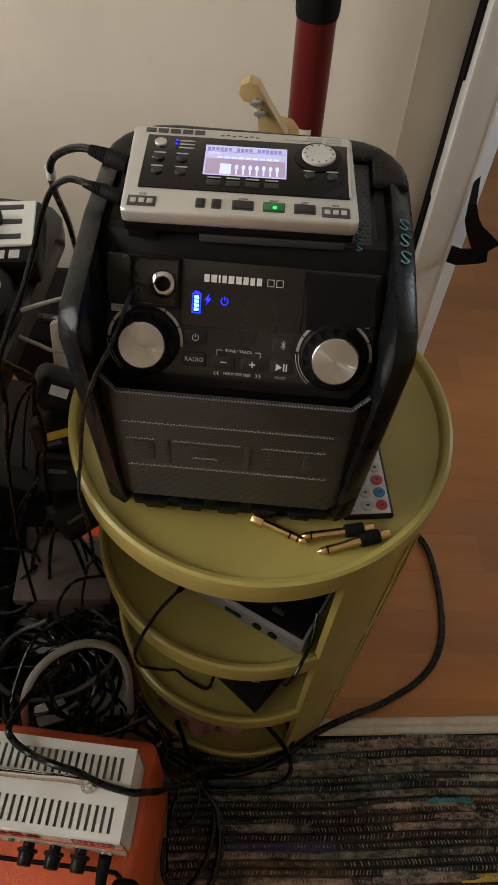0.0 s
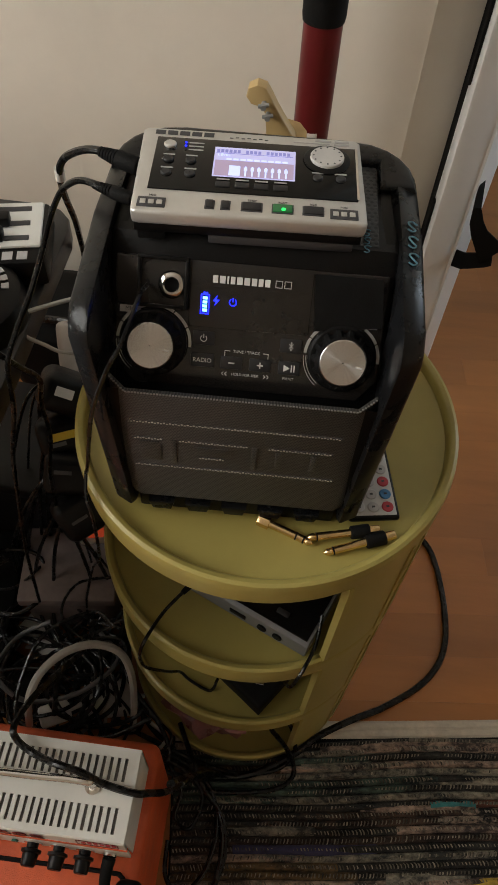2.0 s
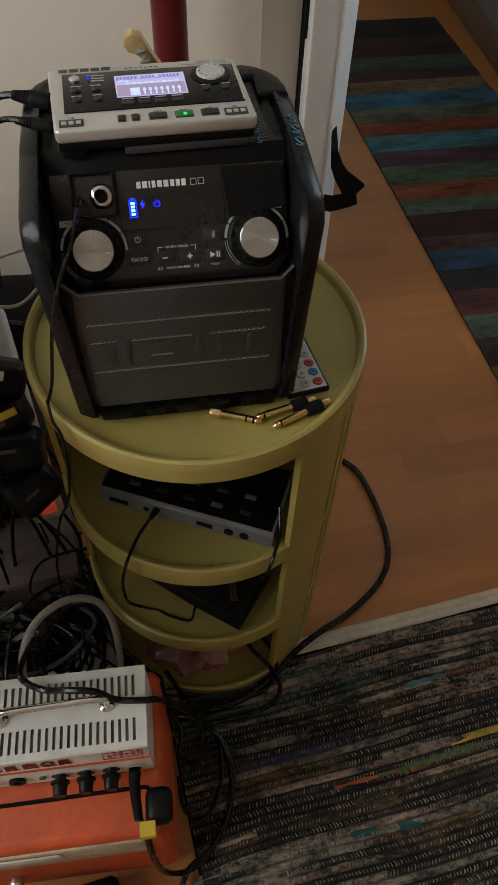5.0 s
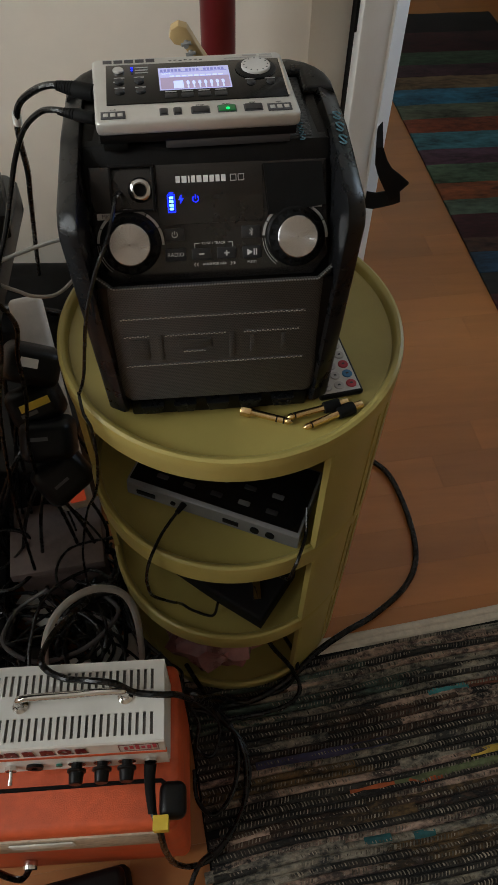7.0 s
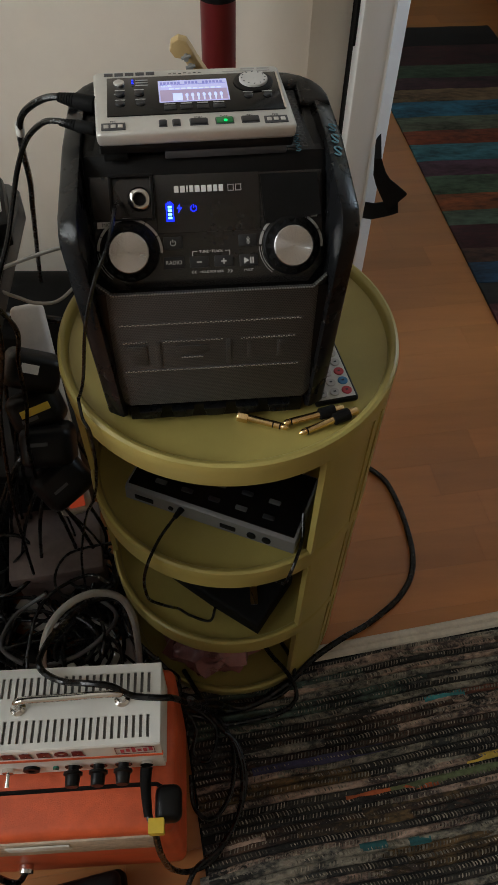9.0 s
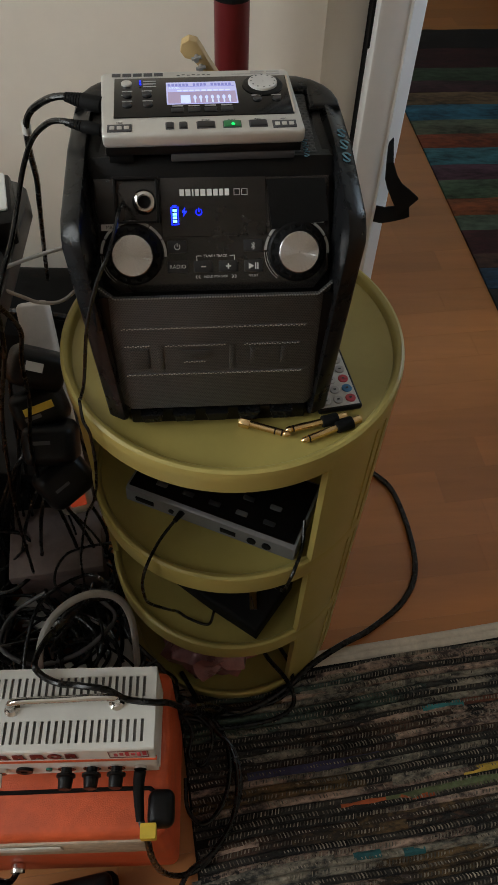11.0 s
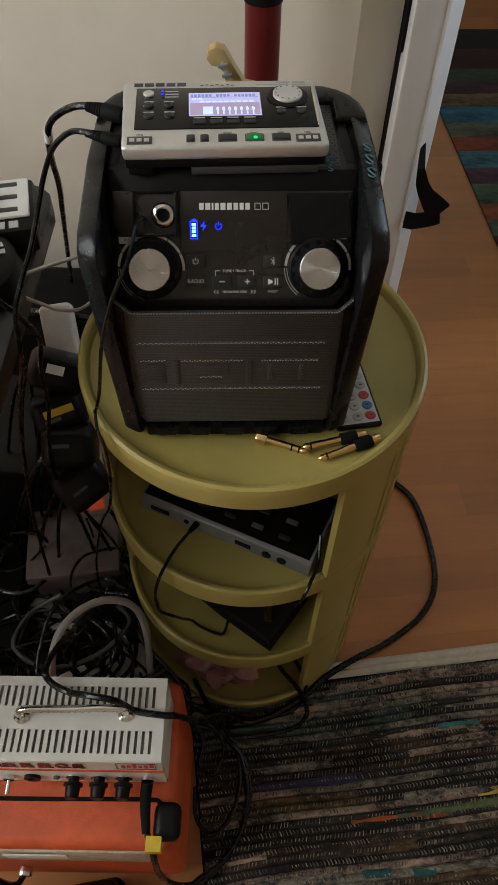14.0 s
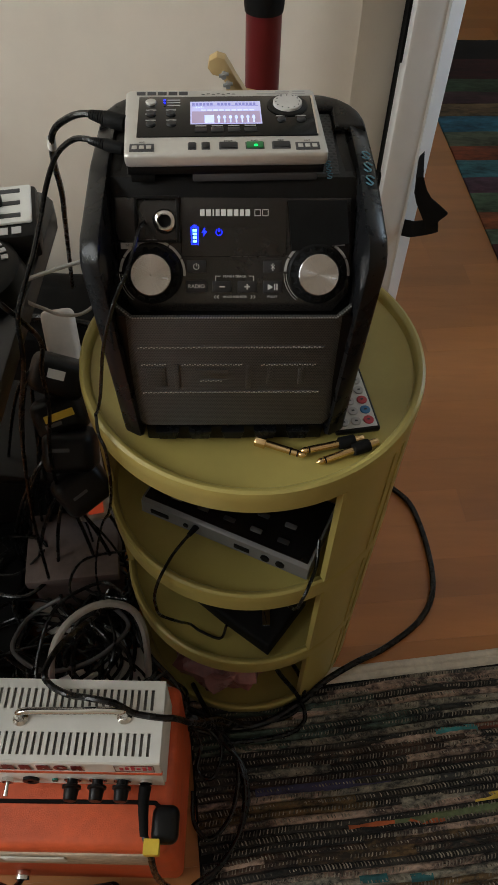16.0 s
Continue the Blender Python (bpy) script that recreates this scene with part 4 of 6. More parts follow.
rc = thing("remote_control", pose(0.0868, -0.0551, TRAY, 0, 0, 10.5), "slim remote control with red, blue and grey round buttons", "remote control")
bm = BM()
box(bm, -0.0200, 0.0200, -0.030, 0.055, 0.0, 0.0062, bevel=0.0025, seg=3)
part("body", bm, M["black"], rc)
bm = BM()
box(bm, -0.0175, 0.0175, -0.0275, 0.0525, 0.0058, 0.0066, bevel=0.0003)
part("face", bm, M["remote"], rc, "silver face")
COLS = ["btn_grey", "btn_grey", "btn_red", "btn_grey", "btn_grey", "btn_blue", "btn_grey", "btn_grey", "btn_red", "btn_grey", "btn_grey", "btn_grey", "btn_grey", "btn_red", "btn_grey"]
for i, c in enumerate(COLS):
    x, yy = -0.0112 + (i % 3) * 0.0112, -0.0205 + (i // 3) * 0.0115
    bm = BM()
    lathe(bm, [(0.0003, 0), (0.0046, 0), (0.0046, 0.0006), (0.0040, 0.0011), (0.0003, 0.0012)], 0, 360, 20)
    part("button", bm, M[c], rc, "", Matrix.Translation((x, yy, 0.0065)))
    part("mark", flat_bars([(-0.0012, 0.0012, -0.0008, 0.0008)]), M["print_dark"], rc, "", Matrix.Translation((x, yy, 0.0077)))

# ---- things on the stand's shelves ----
S1, S2 = 0.394 - 0.0105, 0.204 - 0.0105
dv = thing("multitrack_recorder", pose(-0.117, -0.051, S1, 0, 0, -24.0), "grey and black desktop recorder with side sockets, on the upper shelf", "recorder")
bm = BM()
prism(bm, [(0.0, 0.003), (-0.002, 0.006), (0.0, 0.024), (0.005, 0.0275), (0.085, 0.0275), (0.085, 0.0)], "x", 0.0, 0.196, bevel=0.0015)
part("case", bm, M["shelf_case"], dv)
bm = BM()
box(bm, 0.003, 0.193, 0.004, 0.083, 0.027, 0.0288, bevel=0.0006)
part("top_plate", bm, M["face"], dv, "glossy black top")
for x, w in ((0.012, 0.022), (0.052, 0.006), (0.112, 0.018), (0.143, 0.010), (0.160, 0.010)):
    bm = BM()
    if w > 0.012:
        box(bm, x, x + w, -0.0022, 0.001, 0.010, 0.017, bevel=0.0008)
    else:
        cyl(bm, (x + w / 2, -0.0025, 0.0135), (x + w / 2, 0.002, 0.0135), w / 2, seg=18)
    part("socket", bm, M["black_dull"], dv)
for i in range(10):
    bm = BM()
    x, yy = 0.030 + (i % 5) * 0.031, 0.014 + (i // 5) * 0.020
    box(bm, x, x + 0.013, yy, yy + 0.006, 0.0285, 0.0306, bevel=0.001)
    part("key", bm, M["button"] if i % 3 else M["grey_cable"], dv)

case2 = thing("black_case", pose(-0.01, -0.055, S2, 0, 0, 0), "thin black zip case lying on the middle shelf", "case")
bm = BM()
prism(bm, [(0.038, -0.087), (0.087, -0.02), (0.075, 0.09), (-0.06, 0.11), (-0.10, 0.02), (-0.02, -0.045)], "z", 0.0, 0.03, bevel=0.006, seg=3)
part("shell", bm, M["black_dull"], case2)
bm = BM()
box(bm, 0.030, 0.040, -0.060, -0.035, 0.03, 0.034, bevel=0.001)
part("zip_pull", bm, M["chrome"], case2, "metal zip pull")

# crumpled plastic bag in the bottom tier
bm = BM()
bmesh.ops.create_icosphere(bm, subdivisions=4, radius=1.0)
for v in bm.verts:
    p = v.co.copy()
    k = 1 + 0.28 * noise.noise(p * 2.3) + 0.13 * noise.noise(p * 6.0)
    v.co = Vector((p.x * 0.07 * k - 0.03, p.y * 0.06 * k - 0.075, max(0.0125, 0.05 + p.z * 0.045 * k)))
tagged(part("plastic_bag", bm, M["pinkish"]), "crumpled pale pink plastic bag in the bottom tier", "plastic bag")

# ---- amplifier head on an orange cabinet ----
cab = thing("speaker_cabinet", pose(-0.2255, -0.289, 0), "orange vinyl guitar speaker cabinet with black piping, standing on the floor", "speaker cabinet")
bm = BM()
box(bm, -0.154, 0.154, -0.074, 0.092, 0.008, 0.2515, bevel=0.011, seg=4)
part("body", bm, M["orange"], cab)
bm = BM()
box(bm, -0.150, 0.132, -0.0765, -0.070, 0.165, 0.234, bevel=0.002)
part("grille_cloth", bm, M["cloth"], cab, "beige woven grille cloth")
bm = BM()
box(bm, -0.02, 0.045, -0.0790, -0.077, 0.205, 0.226, bevel=0.001)
part("badge", bm, M["paper"], cab, "white badge")
bm = BM()
tube(bm, [(-0.152, -0.031, 0.2522), (0.0, -0.031, 0.2522), (0.120, -0.030, 0.2522), (0.138, -0.032, 0.2520), (0.143, -0.040, 0.2515), (0.144, -0.055, 0.2505)], 0.0021, seg=6)
part("piping", bm, M["black_dull"], cab, "black piping")
for x in (-0.12, 0.12):
    for yy in (-0.05, 0.05):
        bm = BM()
        cyl(bm, (x, yy, 0), (x, yy, 0.010), 0.012, seg=16)
        part("foot", bm, M["black_dull"], cab)

AX, AY0, AY1, AZ = -0.0795, -0.3015, -0.2245, 0.3435
amp = thing("amplifier_head", pose(AX, 0, 0.2515), "white slotted amplifier head with chrome handle on the cabinet", "amplifier")
AH = AZ - 0.2515
W = 0.176
bm = BM()
prism(bm, [(AY1 - 0.001, 0.006), (AY1 - 0.001, AH - 0.004), (AY0 + 0.003, AH - 0.004), (AY0 + 0.0015, AH * 0.66), (AY0 + 0.0005, 0.022), (AY0 + 0.006, 0.006)], "x", -W + 0.002, -0.002)
part("chassis", bm, mat("dull_zinc_chassis", (0.24, 0.23, 0.215), 0.55, vary=0.3, scale=40, bump=0.1), amp, "dull grey inner chassis")
ROWS_ = ((-0.2535, -0.2335), (-0.2960, -0.2750))
bm = BM()
for a, b in ((AY1, ROWS_[0][1]), (ROWS_[0][0], ROWS_[1][1]), (ROWS_[1][0], AY0)):
    box(bm, -W, 0.0, min(a, b), max(a, b), AH - 0.0022, AH)
for a, b in ROWS_:
    box(bm, -0.0105, 0.0, a, b, AH - 0.0022, AH)
for s in (0, 1):
    x = -W if s else -0.0016
    box(bm, x, x + 0.0016, AY0 + 0.001, AY1, 0.008, AH - 0.0022)
box(bm, -W, 0, AY1 - 0.0016, AY1, 0.008, AH - 0.0022)
bmesh.ops.remove_doubles(bm, verts=bm.verts, dist=1e-5)
part("cover", bm, M["amp_white"], amp, "white slotted cover")
for a, b in ROWS_:
    bm = BM()
    box(bm, -0.00385, 0.0, a - 0.0004, b + 0.0004, AH - 0.0022, AH - 0.0001)
    slat = part("slat", bm, M["amp_white"], amp)
    slat.location.x = -0.0135
    for i in range(1, 24):
        s = slat.copy()
        scene.collection.objects.link(s)
        s.location.x = -0.0135 - i * 0.00685
# glimpses of valves and transformer under the slots
for x, yy, r, mm in ((-0.135, -0.243, 0.011, "chrome"), (-0.045, -0.286, 0.010, "black_dull"), (-0.065, -0.243, 0.009, "device")):
    bm = BM()
    cyl(bm, (x, yy, AH - 0.03), (x, yy, AH - 0.006), r, seg=16, bevel=0.002)
    part("valve", bm, M[mm], amp)
# front: name strip, orange line, control strip
bm = BM()
prism(bm, [(AY0, AH - 0.0005), (AY0 - 0.0015, AH - 0.002), (AY0 - 0.0026, AH * 0.68), (AY0 - 0.0003, AH * 0.68)], "x", -W, 0.0, bevel=0.0004)
part("name_strip", bm, M["amp_white"], amp)
bm = BM()
prism(bm, [(AY0 - 0.0003, AH * 0.68), (AY0 - 0.0032, AH * 0.68), (AY0 - 0.0036, AH * 0.63), (AY0 - 0.0007, AH * 0.63)], "x", -W, 0.0005)
part("orange_line", bm, M["orange"], amp, "orange line")
bm = BM()
prism(bm, [(AY0 - 0.0006, AH * 0.63), (AY0 - 0.0029, AH * 0.63), (AY0 - 0.0046, 0.019), (AY0 - 0.0020, 0.017)], "x", -W, 0.0, bevel=0.0004)
part("control_strip", bm, M["amp_white"], amp)
nf = Matrix.Translation((0, AY0 - 0.0022, AH * 0.84)) @ Matrix.Rotation(radians(87), 4, "X")
# the maker's name as plain curly shapes: maroon blocks over dark drop shadows
for i, w in enumerate((0.0150, 0.0120, 0.0110, 0.0130, 0.0130, 0.0110)):
    x = -0.168 + i * 0.0165
    bm = BM()
    if i in (0, 4):
        lathe(bm, [(0.0034, 0.0003), (0.0074, 0.0003), (0.0074, 0.0008), (0.0034, 0.0008)], 0, 360, 20)
        for v in bm.verts:
            v.co.x = v.co.x * w / 0.0148 + x + w / 2
    else:
        prism(bm, [(x, -0.0070), (x + 0.0040, -0.0070), (x + w * 0.5, -0.0005), (x + w - 0.0040, -0.0070), (x + w, -0.0070), (x + w - 0.0008, 0.0070), (x + w - 0.0045, 0.0060), (x + w * 0.45, 0.0072), (x + 0.0006, 0.0060)], "z", 0.0003, 0.0008)
    part("name_shape", bm, M["red"], amp, "maroon shape in place of a name", nf)
    part("name_shadow", flat_bars([(x + 0.0012, x + w + 0.0012, -0.0080, -0.0064)], 0.0003), M["print_dark"], amp, "", nf)
part("crest_frame", flat_bars([(-0.044, -0.006, 0.0085, 0.0092), (-0.044, -0.006, -0.0092, -0.0085), (-0.044, -0.0433, -0.0085, 0.0085), (-0.0067, -0.006, -0.0085, 0.0085)], 0.0004), M["red"], amp, "", nf)
part("crest_bars", flat_bars([(-0.039 + 0.0055 * i, -0.0355 + 0.0055 * i, -0.005 + 0.002 * (i % 2), 0.003 + 0.002 * (i % 3)) for i in range(6)], 0.0004), M["btn_red"], amp, "", nf)
cf = Matrix.Translation((0, AY0 - 0.0042, AH * 0.40)) @ Matrix.Rotation(radians(87), 4, "X")
for x in (-0.0905, -0.0655, -0.0410):
    bm = BM()
    lathe(bm, [(0.0003, 0), (0.0088, 0), (0.0088, 0.0012), (0.0003, 0.0012)], 0, 360, 28)
    part("knob_washer", bm, M["chrome"], amp, "", cf @ Matrix.Translation((x, 0, 0)))
    bm = BM()
    lathe(bm, [(0.0003, 0.001), (0.0054, 0.001), (0.0054, 0.0050), (0.0094, 0.0062), (0.0094, 0.0085), (0.0074, 0.0096), (0.0066, 0.0190), (0.0058, 0.0200), (0.0003, 0.0200)], 0, 360, 28)
    part("knob", bm, M["black"], amp, "black control knob", cf @ Matrix.Translation((x, 0, 0)))
bm = BM()
lathe(bm, [(0.0003, 0), (0.0065, 0), (0.0065, 0.003), (0.0003, 0.003)], 0, 360, 24)
part("input_nut", bm, M["chrome"], amp, "", cf @ Matrix.Translation((-0.0175, 0, 0)))
bm = BM()
cyl(bm, (-0.155, 0, 0), (-0.155, 0, 0.004), 0.0062, seg=6)
cyl(bm, (-0.155, 0, 0.004), (-0.155, -0.003, 0.016), 0.0018, 0.0026, seg=12)
part("toggle_switch", bm, M["chrome"], amp, "chrome toggle switch", cf)
bm = BM()
lathe(bm, [(0.0035, 0), (0.0082, 0), (0.0082, 0.003), (0.0035, 0.003)], 0, 360, 24)
part("socket", bm, M["black"], amp, "", cf @ Matrix.Translation((-0.132, 0, 0)))
bm = BM()
cyl(bm, (-0.108, 0, 0), (-0.108, 0, 0.002), 0.0032, seg=14)
part("jewel", bm, mat("green_jewel", (0.03, 0.16, 0.12), 0.2, vary=0.05, bump=0), amp, "green jewel", cf)
bm = BM()
tube(bm, [(-0.138, -0.2635, AH + 0.001), (-0.1385, -0.2630, AH + 0.012), (-0.132, -0.2620, AH + 0.0185), (-0.115, -0.2615, AH + 0.0195), (-0.085, -0.2610, AH + 0.0195), (-0.060, -0.2600, AH + 0.0195), (-0.043, -0.2600, AH + 0.0185), (-0.037, -0.2600, AH + 0.012), (-0.0375, -0.2600, AH + 0.001)], 0.0036, seg=12)
handle = part("handle", bm, M["chrome"], amp, "bent chrome handle")
for x, yy in ((-0.138, -0.2635), (-0.0375, -0.2600)):
    bm = BM()
    lathe(bm, [(0.0003, 0), (0.0075, 0), (0.0075, 0.0016), (0.0045, 0.004), (0.0003, 0.004)], 0, 360, 24)
    part("handle_foot", bm, M["chrome"], handle, "", Matrix.Translation((x, yy, AH)))
for x in (-0.16, -0.016):
    for yy in (-0.29, -0.236):
        bm = BM()
        cyl(bm, (x, yy, 0), (x, yy, 0.008), 0.006, seg=12)
        part("foot", bm, M["black_dull"], amp)

bm = BM()
box(bm, -0.0900, -0.0630, -0.3580, -0.3230, 0.2520, 0.2740, bevel=0.0085, seg=4)
tagged(part("power_plug", bm, M["black"]), "black moulded power plug lying on the orange cabinet", "power plug")
bm = BM()
prism(bm, [(-0.0950, 0.264), (-0.0800, 0.264), (-0.0800, 0.2795), (-0.0950, 0.2795)], "y", -0.3690, -0.3550, bevel=0.001)
tagged(part("cable_tag", bm, M["yellow_tape"]), "yellow tape tag wrapped round the guitar lead", "tape tag")

pedal = thing("foot_pedal", pose(-0.149, -0.3675, 0, 0, 0, 10), "black foot pedal with rounded edges lying on the floor", "pedal")
bm = BM()
box(bm, -0.165, 0.0, -0.088, 0.0, 0.0, 0.042, bevel=0.008, seg=3)
part("base", bm, M["black_dull"], pedal)
bm = BM()
box(bm, -0.160, -0.003, -0.084, -0.003, 0.042, 0.066, bevel=0.009, seg=4)
for v in bm.verts:
    v.co.z -= 0.10 * max(0.0, -0.03 - v.co.x)
part("tread", bm, M["black"], pedal, "black rounded tread")
bm = BM()
cyl(bm, (-0.055, -0.020, 0.062), (-0.055, -0.020, 0.0655), 0.0022, seg=12)
part("screw", bm, M["chrome"], pedal, "small bright screw")

# ---- behind the stand ----
pole = thing("red_tube", pose(0.006, 0.475, 0), "dark red lacquered tube with a black cap, standing against the wall", "tube")
bm = BM()
lathe(bm, [(0.0005, 0.0), (0.0222, 0.0), (0.0222, 0.692), (0.0005, 0.692)], 0, 360, 40)
part("tube", bm, M["red"], pole)
bm = BM()
lathe(bm, [(0.0005, 0.690), (0.0236, 0.690), (0.0245, 0.696), (0.0245, 0.80), (0.0225, 0.806), (0.0005, 0.806)], 0, 360, 40)
part("cap", bm, M["black_dull"], pole, "black rubber cap")
bm = BM()
for a0, a1, z0, z1 in ((-112, -68, 0.561, 0.568), (-98, -82, 0.550, 0.561)):
    lathe(bm, [(0.0222, z0), (0.0226, z0), (0.0226, z1), (0.0222, z1)], a0, a1, 90)
part("pale_mark", bm, M["paper"], pole, "pale worn mark")

gt = thing("electric_guitar", pose(0.0, 0.160, 0.0), "cream guitar with a pale headstock, standing behind the storage stand", "guitar")
bm = BM()
prism(bm, [(-0.0265, 0.735), (-0.0290, 0.757), (-0.0330, 0.762), (-0.0400, 0.7635), (-0.0440, 0.769), (-0.0425, 0.7755), (-0.0360, 0.779), (-0.0290, 0.777), (-0.0245, 0.770), (-0.0200, 0.762), (-0.0080, 0.744), (0.0, 0.7335)], "y", -0.006, 0.006, bevel=0.0015)
part("headstock", bm, M["wood_cream"], gt, "pale maple headstock")
for x, z in ((-0.0300, 0.7655), (-0.0265, 0.7575)):
    bm = BM()
    cyl(bm, (x, -0.006, z), (x, -0.013, z), 0.0022, seg=12)
    cyl(bm, (x - 0.004, -0.011, z), (x + 0.004, -0.011, z + 0.002), 0.0016, seg=8)
    part("tuning_peg", bm, M["device"], gt, "metal tuning peg")
bm = BM()
tube(bm, [(-0.012, 0.0, 0.738), (0.002, 0.040, 0.60), (0.03, 0.13, 0.30)], 0.017, per=6, seg=10)
part("neck", bm, M["wood_cream"], gt)
bm = BM()
prism(bm, [(-0.05, 0.02), (0.0, 0.0), (0.08, 0.0), (0.13, 0.03), (0.13, 0.12), (0.10, 0.20), (0.12, 0.28), (0.09, 0.33), (0.05, 0.30), (0.01, 0.30), (-0.03, 0.33), (-0.06, 0.27), (-0.04, 0.20), (-0.07, 0.11)], "y", 0.115, 0.155, bevel=0.006)
part("body", bm, M["wood_cream"], gt)

# black webbing strap on the door post: a band that leaves the post, folds to a point and comes back


def webbing(bm, mids, halves, thick=0.0022):
    """A flat band through (x, y, z) with half-widths given as vectors."""
    prev = None
    for p, h in zip(mids, halves):
        p, h = Vector(p), Vector(h)
        d = Vector((0, thick / 2, 0))
        q = [bm.verts.new(p + h - d), bm.verts.new(p - h - d), bm.verts.new(p - h + d), bm.verts.new(p + h + d)]
        if prev:
            for j in range(4):
                bm.faces.new((prev[j], prev[(j + 1) % 4], q[(j + 1) % 4], q[j]))
        else:
            bm.faces.new(q)
        prev = q
    bm.faces.new(prev[::-1])


bm = BM()
webbing(bm, [(0.2585, 0.562, 0.462), (0.2560, 0.546, 0.452), (0.2555, 0.532, 0.436), (0.2615, 0.529, 0.412), (0.2700, 0.529, 0.396), (0.2840, 0.530, 0.379), (0.2975, 0.531, 0.362), (0.3000, 0.532, 0.354)],
        [(0.0030, 0, 0.0), (0.0045, 0, 0.001), (0.0055, 0, 0.001), (0.0095, 0, 0.003), (0.0110, 0, 0.005), (0.0135, 0, 0.009), (0.0160, 0, 0.012), (0.0140, 0, 0.016)])
webbing(bm, [(0.3035, 0.5355, 0.353), (0.2960, 0.5355, 0.346), (0.2800, 0.536, 0.340), (0.2640, 0.540, 0.334), (0.2480, 0.556, 0.327), (0.2440, 0.564, 0.326)],
        [(-0.004, 0, 0.0185), (-0.002, 0, 0.0160), (0.0, 0, 0.0150), (0.0, 0, 0.0155), (0.001, 0, 0.0155), (0.001, 0, 0.0150)])
tagged(part("webbing_strap", bm, M["black_dull"]), "folded black webbing strap hanging on the white door post", "strap")

# ---- desk with small controllers ----
desk = thing("desk", pose(-0.2025, 0.0, 0.0), "black laminate desk with a rounded corner and a rail leg", "desk")
bm = BM()
# unseen front and far end are extended to shade the cables below
prism(bm, [(-1.3, -0.30), (-0.13, -0.30), (0.0, -0.135), (0.0, 0.150), (-0.004, 0.166), (-0.015, 0.178), (-0.032, 0.184), (-1.3, 0.190)], "z", 0.606, 0.630, bevel=0.002)
part("top", bm, M["desk"], desk)
for yy in (0.10, -0.29):
    bm = BM()
    box(bm, -0.34, -0.285, yy, yy + 0.035, 0.0, 0.606, bevel=0.004)
    part("leg", bm, M["desk"], desk)
    bm = BM()
    box(bm, -1.25, -1.195, yy, yy + 0.035, 0.0, 0.606, bevel=0.004)
    part("leg", bm, M["desk"], desk)
bm = BM()
box(bm, -1.20, -0.08, 0.105, 0.130, 0.50, 0.606, bevel=0.003)
part("rail", bm, M["desk"], desk)

kb = thing("midi_controller", pose(-0.2145, 0.112, 0.630, 0, 0, 13.0), "black and white fader controller standing on the black desk", "controller")
bm = BM()
box(bm, -0.155, 0.0085, -0.040, 0.040, 0.0, 0.026, bevel=0.004)
part("body", bm, M["black"], kb)
bm = BM()
box(bm, -0.150, 0.004, -0.022, 0.037, 0.025, 0.0290, bevel=0.002)
part("top_plate", bm, M["amp_white"], kb, "white top plate")
for i in range(3):
    yy = -0.012 + i * 0.0195
    bm = BM()
    box(bm, -0.060, -0.006, yy - 0.0032, yy + 0.0032, 0.0288, 0.0294, bevel=0.0005)
    part("fader_slot", bm, M["print_dark"], kb)
    bm = BM()
    x = (-0.034, -0.030, -0.042)[i]
    box(bm, x - 0.008, x + 0.008, yy - 0.0062, yy + 0.0062, 0.0292, 0.039, bevel=0.002)
    part("fader_cap", bm, M["black"], kb, "black fader cap")
for i in range(6):
    part("name_bar", flat_bars([(-0.075 + i * 0.012, -0.0665 + i * 0.012, -0.036, -0.026)], 0.0006), M["print_grey"], kb, "grey bar in place of a name", Matrix.Translation((0, 0, 0.026)))

jd = thing("dial_controller", pose(-0.2620, 0.030, 0.630), "black round dial controller with white scale marks, on the desk", "controller")
bm = BM()
lathe(bm, [(0.0005, 0), (0.058, 0), (0.0585, 0.004), (0.054, 0.020), (0.048, 0.024), (0.0005, 0.025)], 0, 360, 48)
part("body", bm, M["black"], jd)
for i in range(7):
    bm = BM()
    arc_band(bm, 0.040, 0.046, 14 + i * 13, 22 + i * 13, 0.0243, 0.0252)
    part("scale_mark", bm, M["print_grey"], jd)
bm = BM()
lathe(bm, [(0.0005, 0.024), (0.020, 0.024), (0.019, 0.038), (0.017, 0.040), (0.0005, 0.040)], 0, 360, 32)
part("dial", bm, M["black_dull"], jd)

# ---- under the desk: power strip, adapters, boxes ----
A, B = Vector((-0.272, 0.270, 0.385)), Vector((-0.222, 0.070, 0.165))
q = (B - A).to_track_quat("X", "Z").to_matrix().to_4x4()
ps = thing("power_strip", Matrix.Translation(A) @ q, "pale power strip with a glowing red switch under the desk", "power strip")
LEN = (B - A).length
bm = BM()
box(bm, 0, LEN, -0.020, 0.024, -0.022, 0.022, bevel=0.008, seg=3)
part("body", bm, M["strip"], ps)
bm = BM()
box(bm, LEN - 0.030, LEN - 0.012, -0.006, 0.016, 0.021, 0.0265, bevel=0.002)
part("switch", bm, M["red_led"], ps, "glowing red rocker switch")
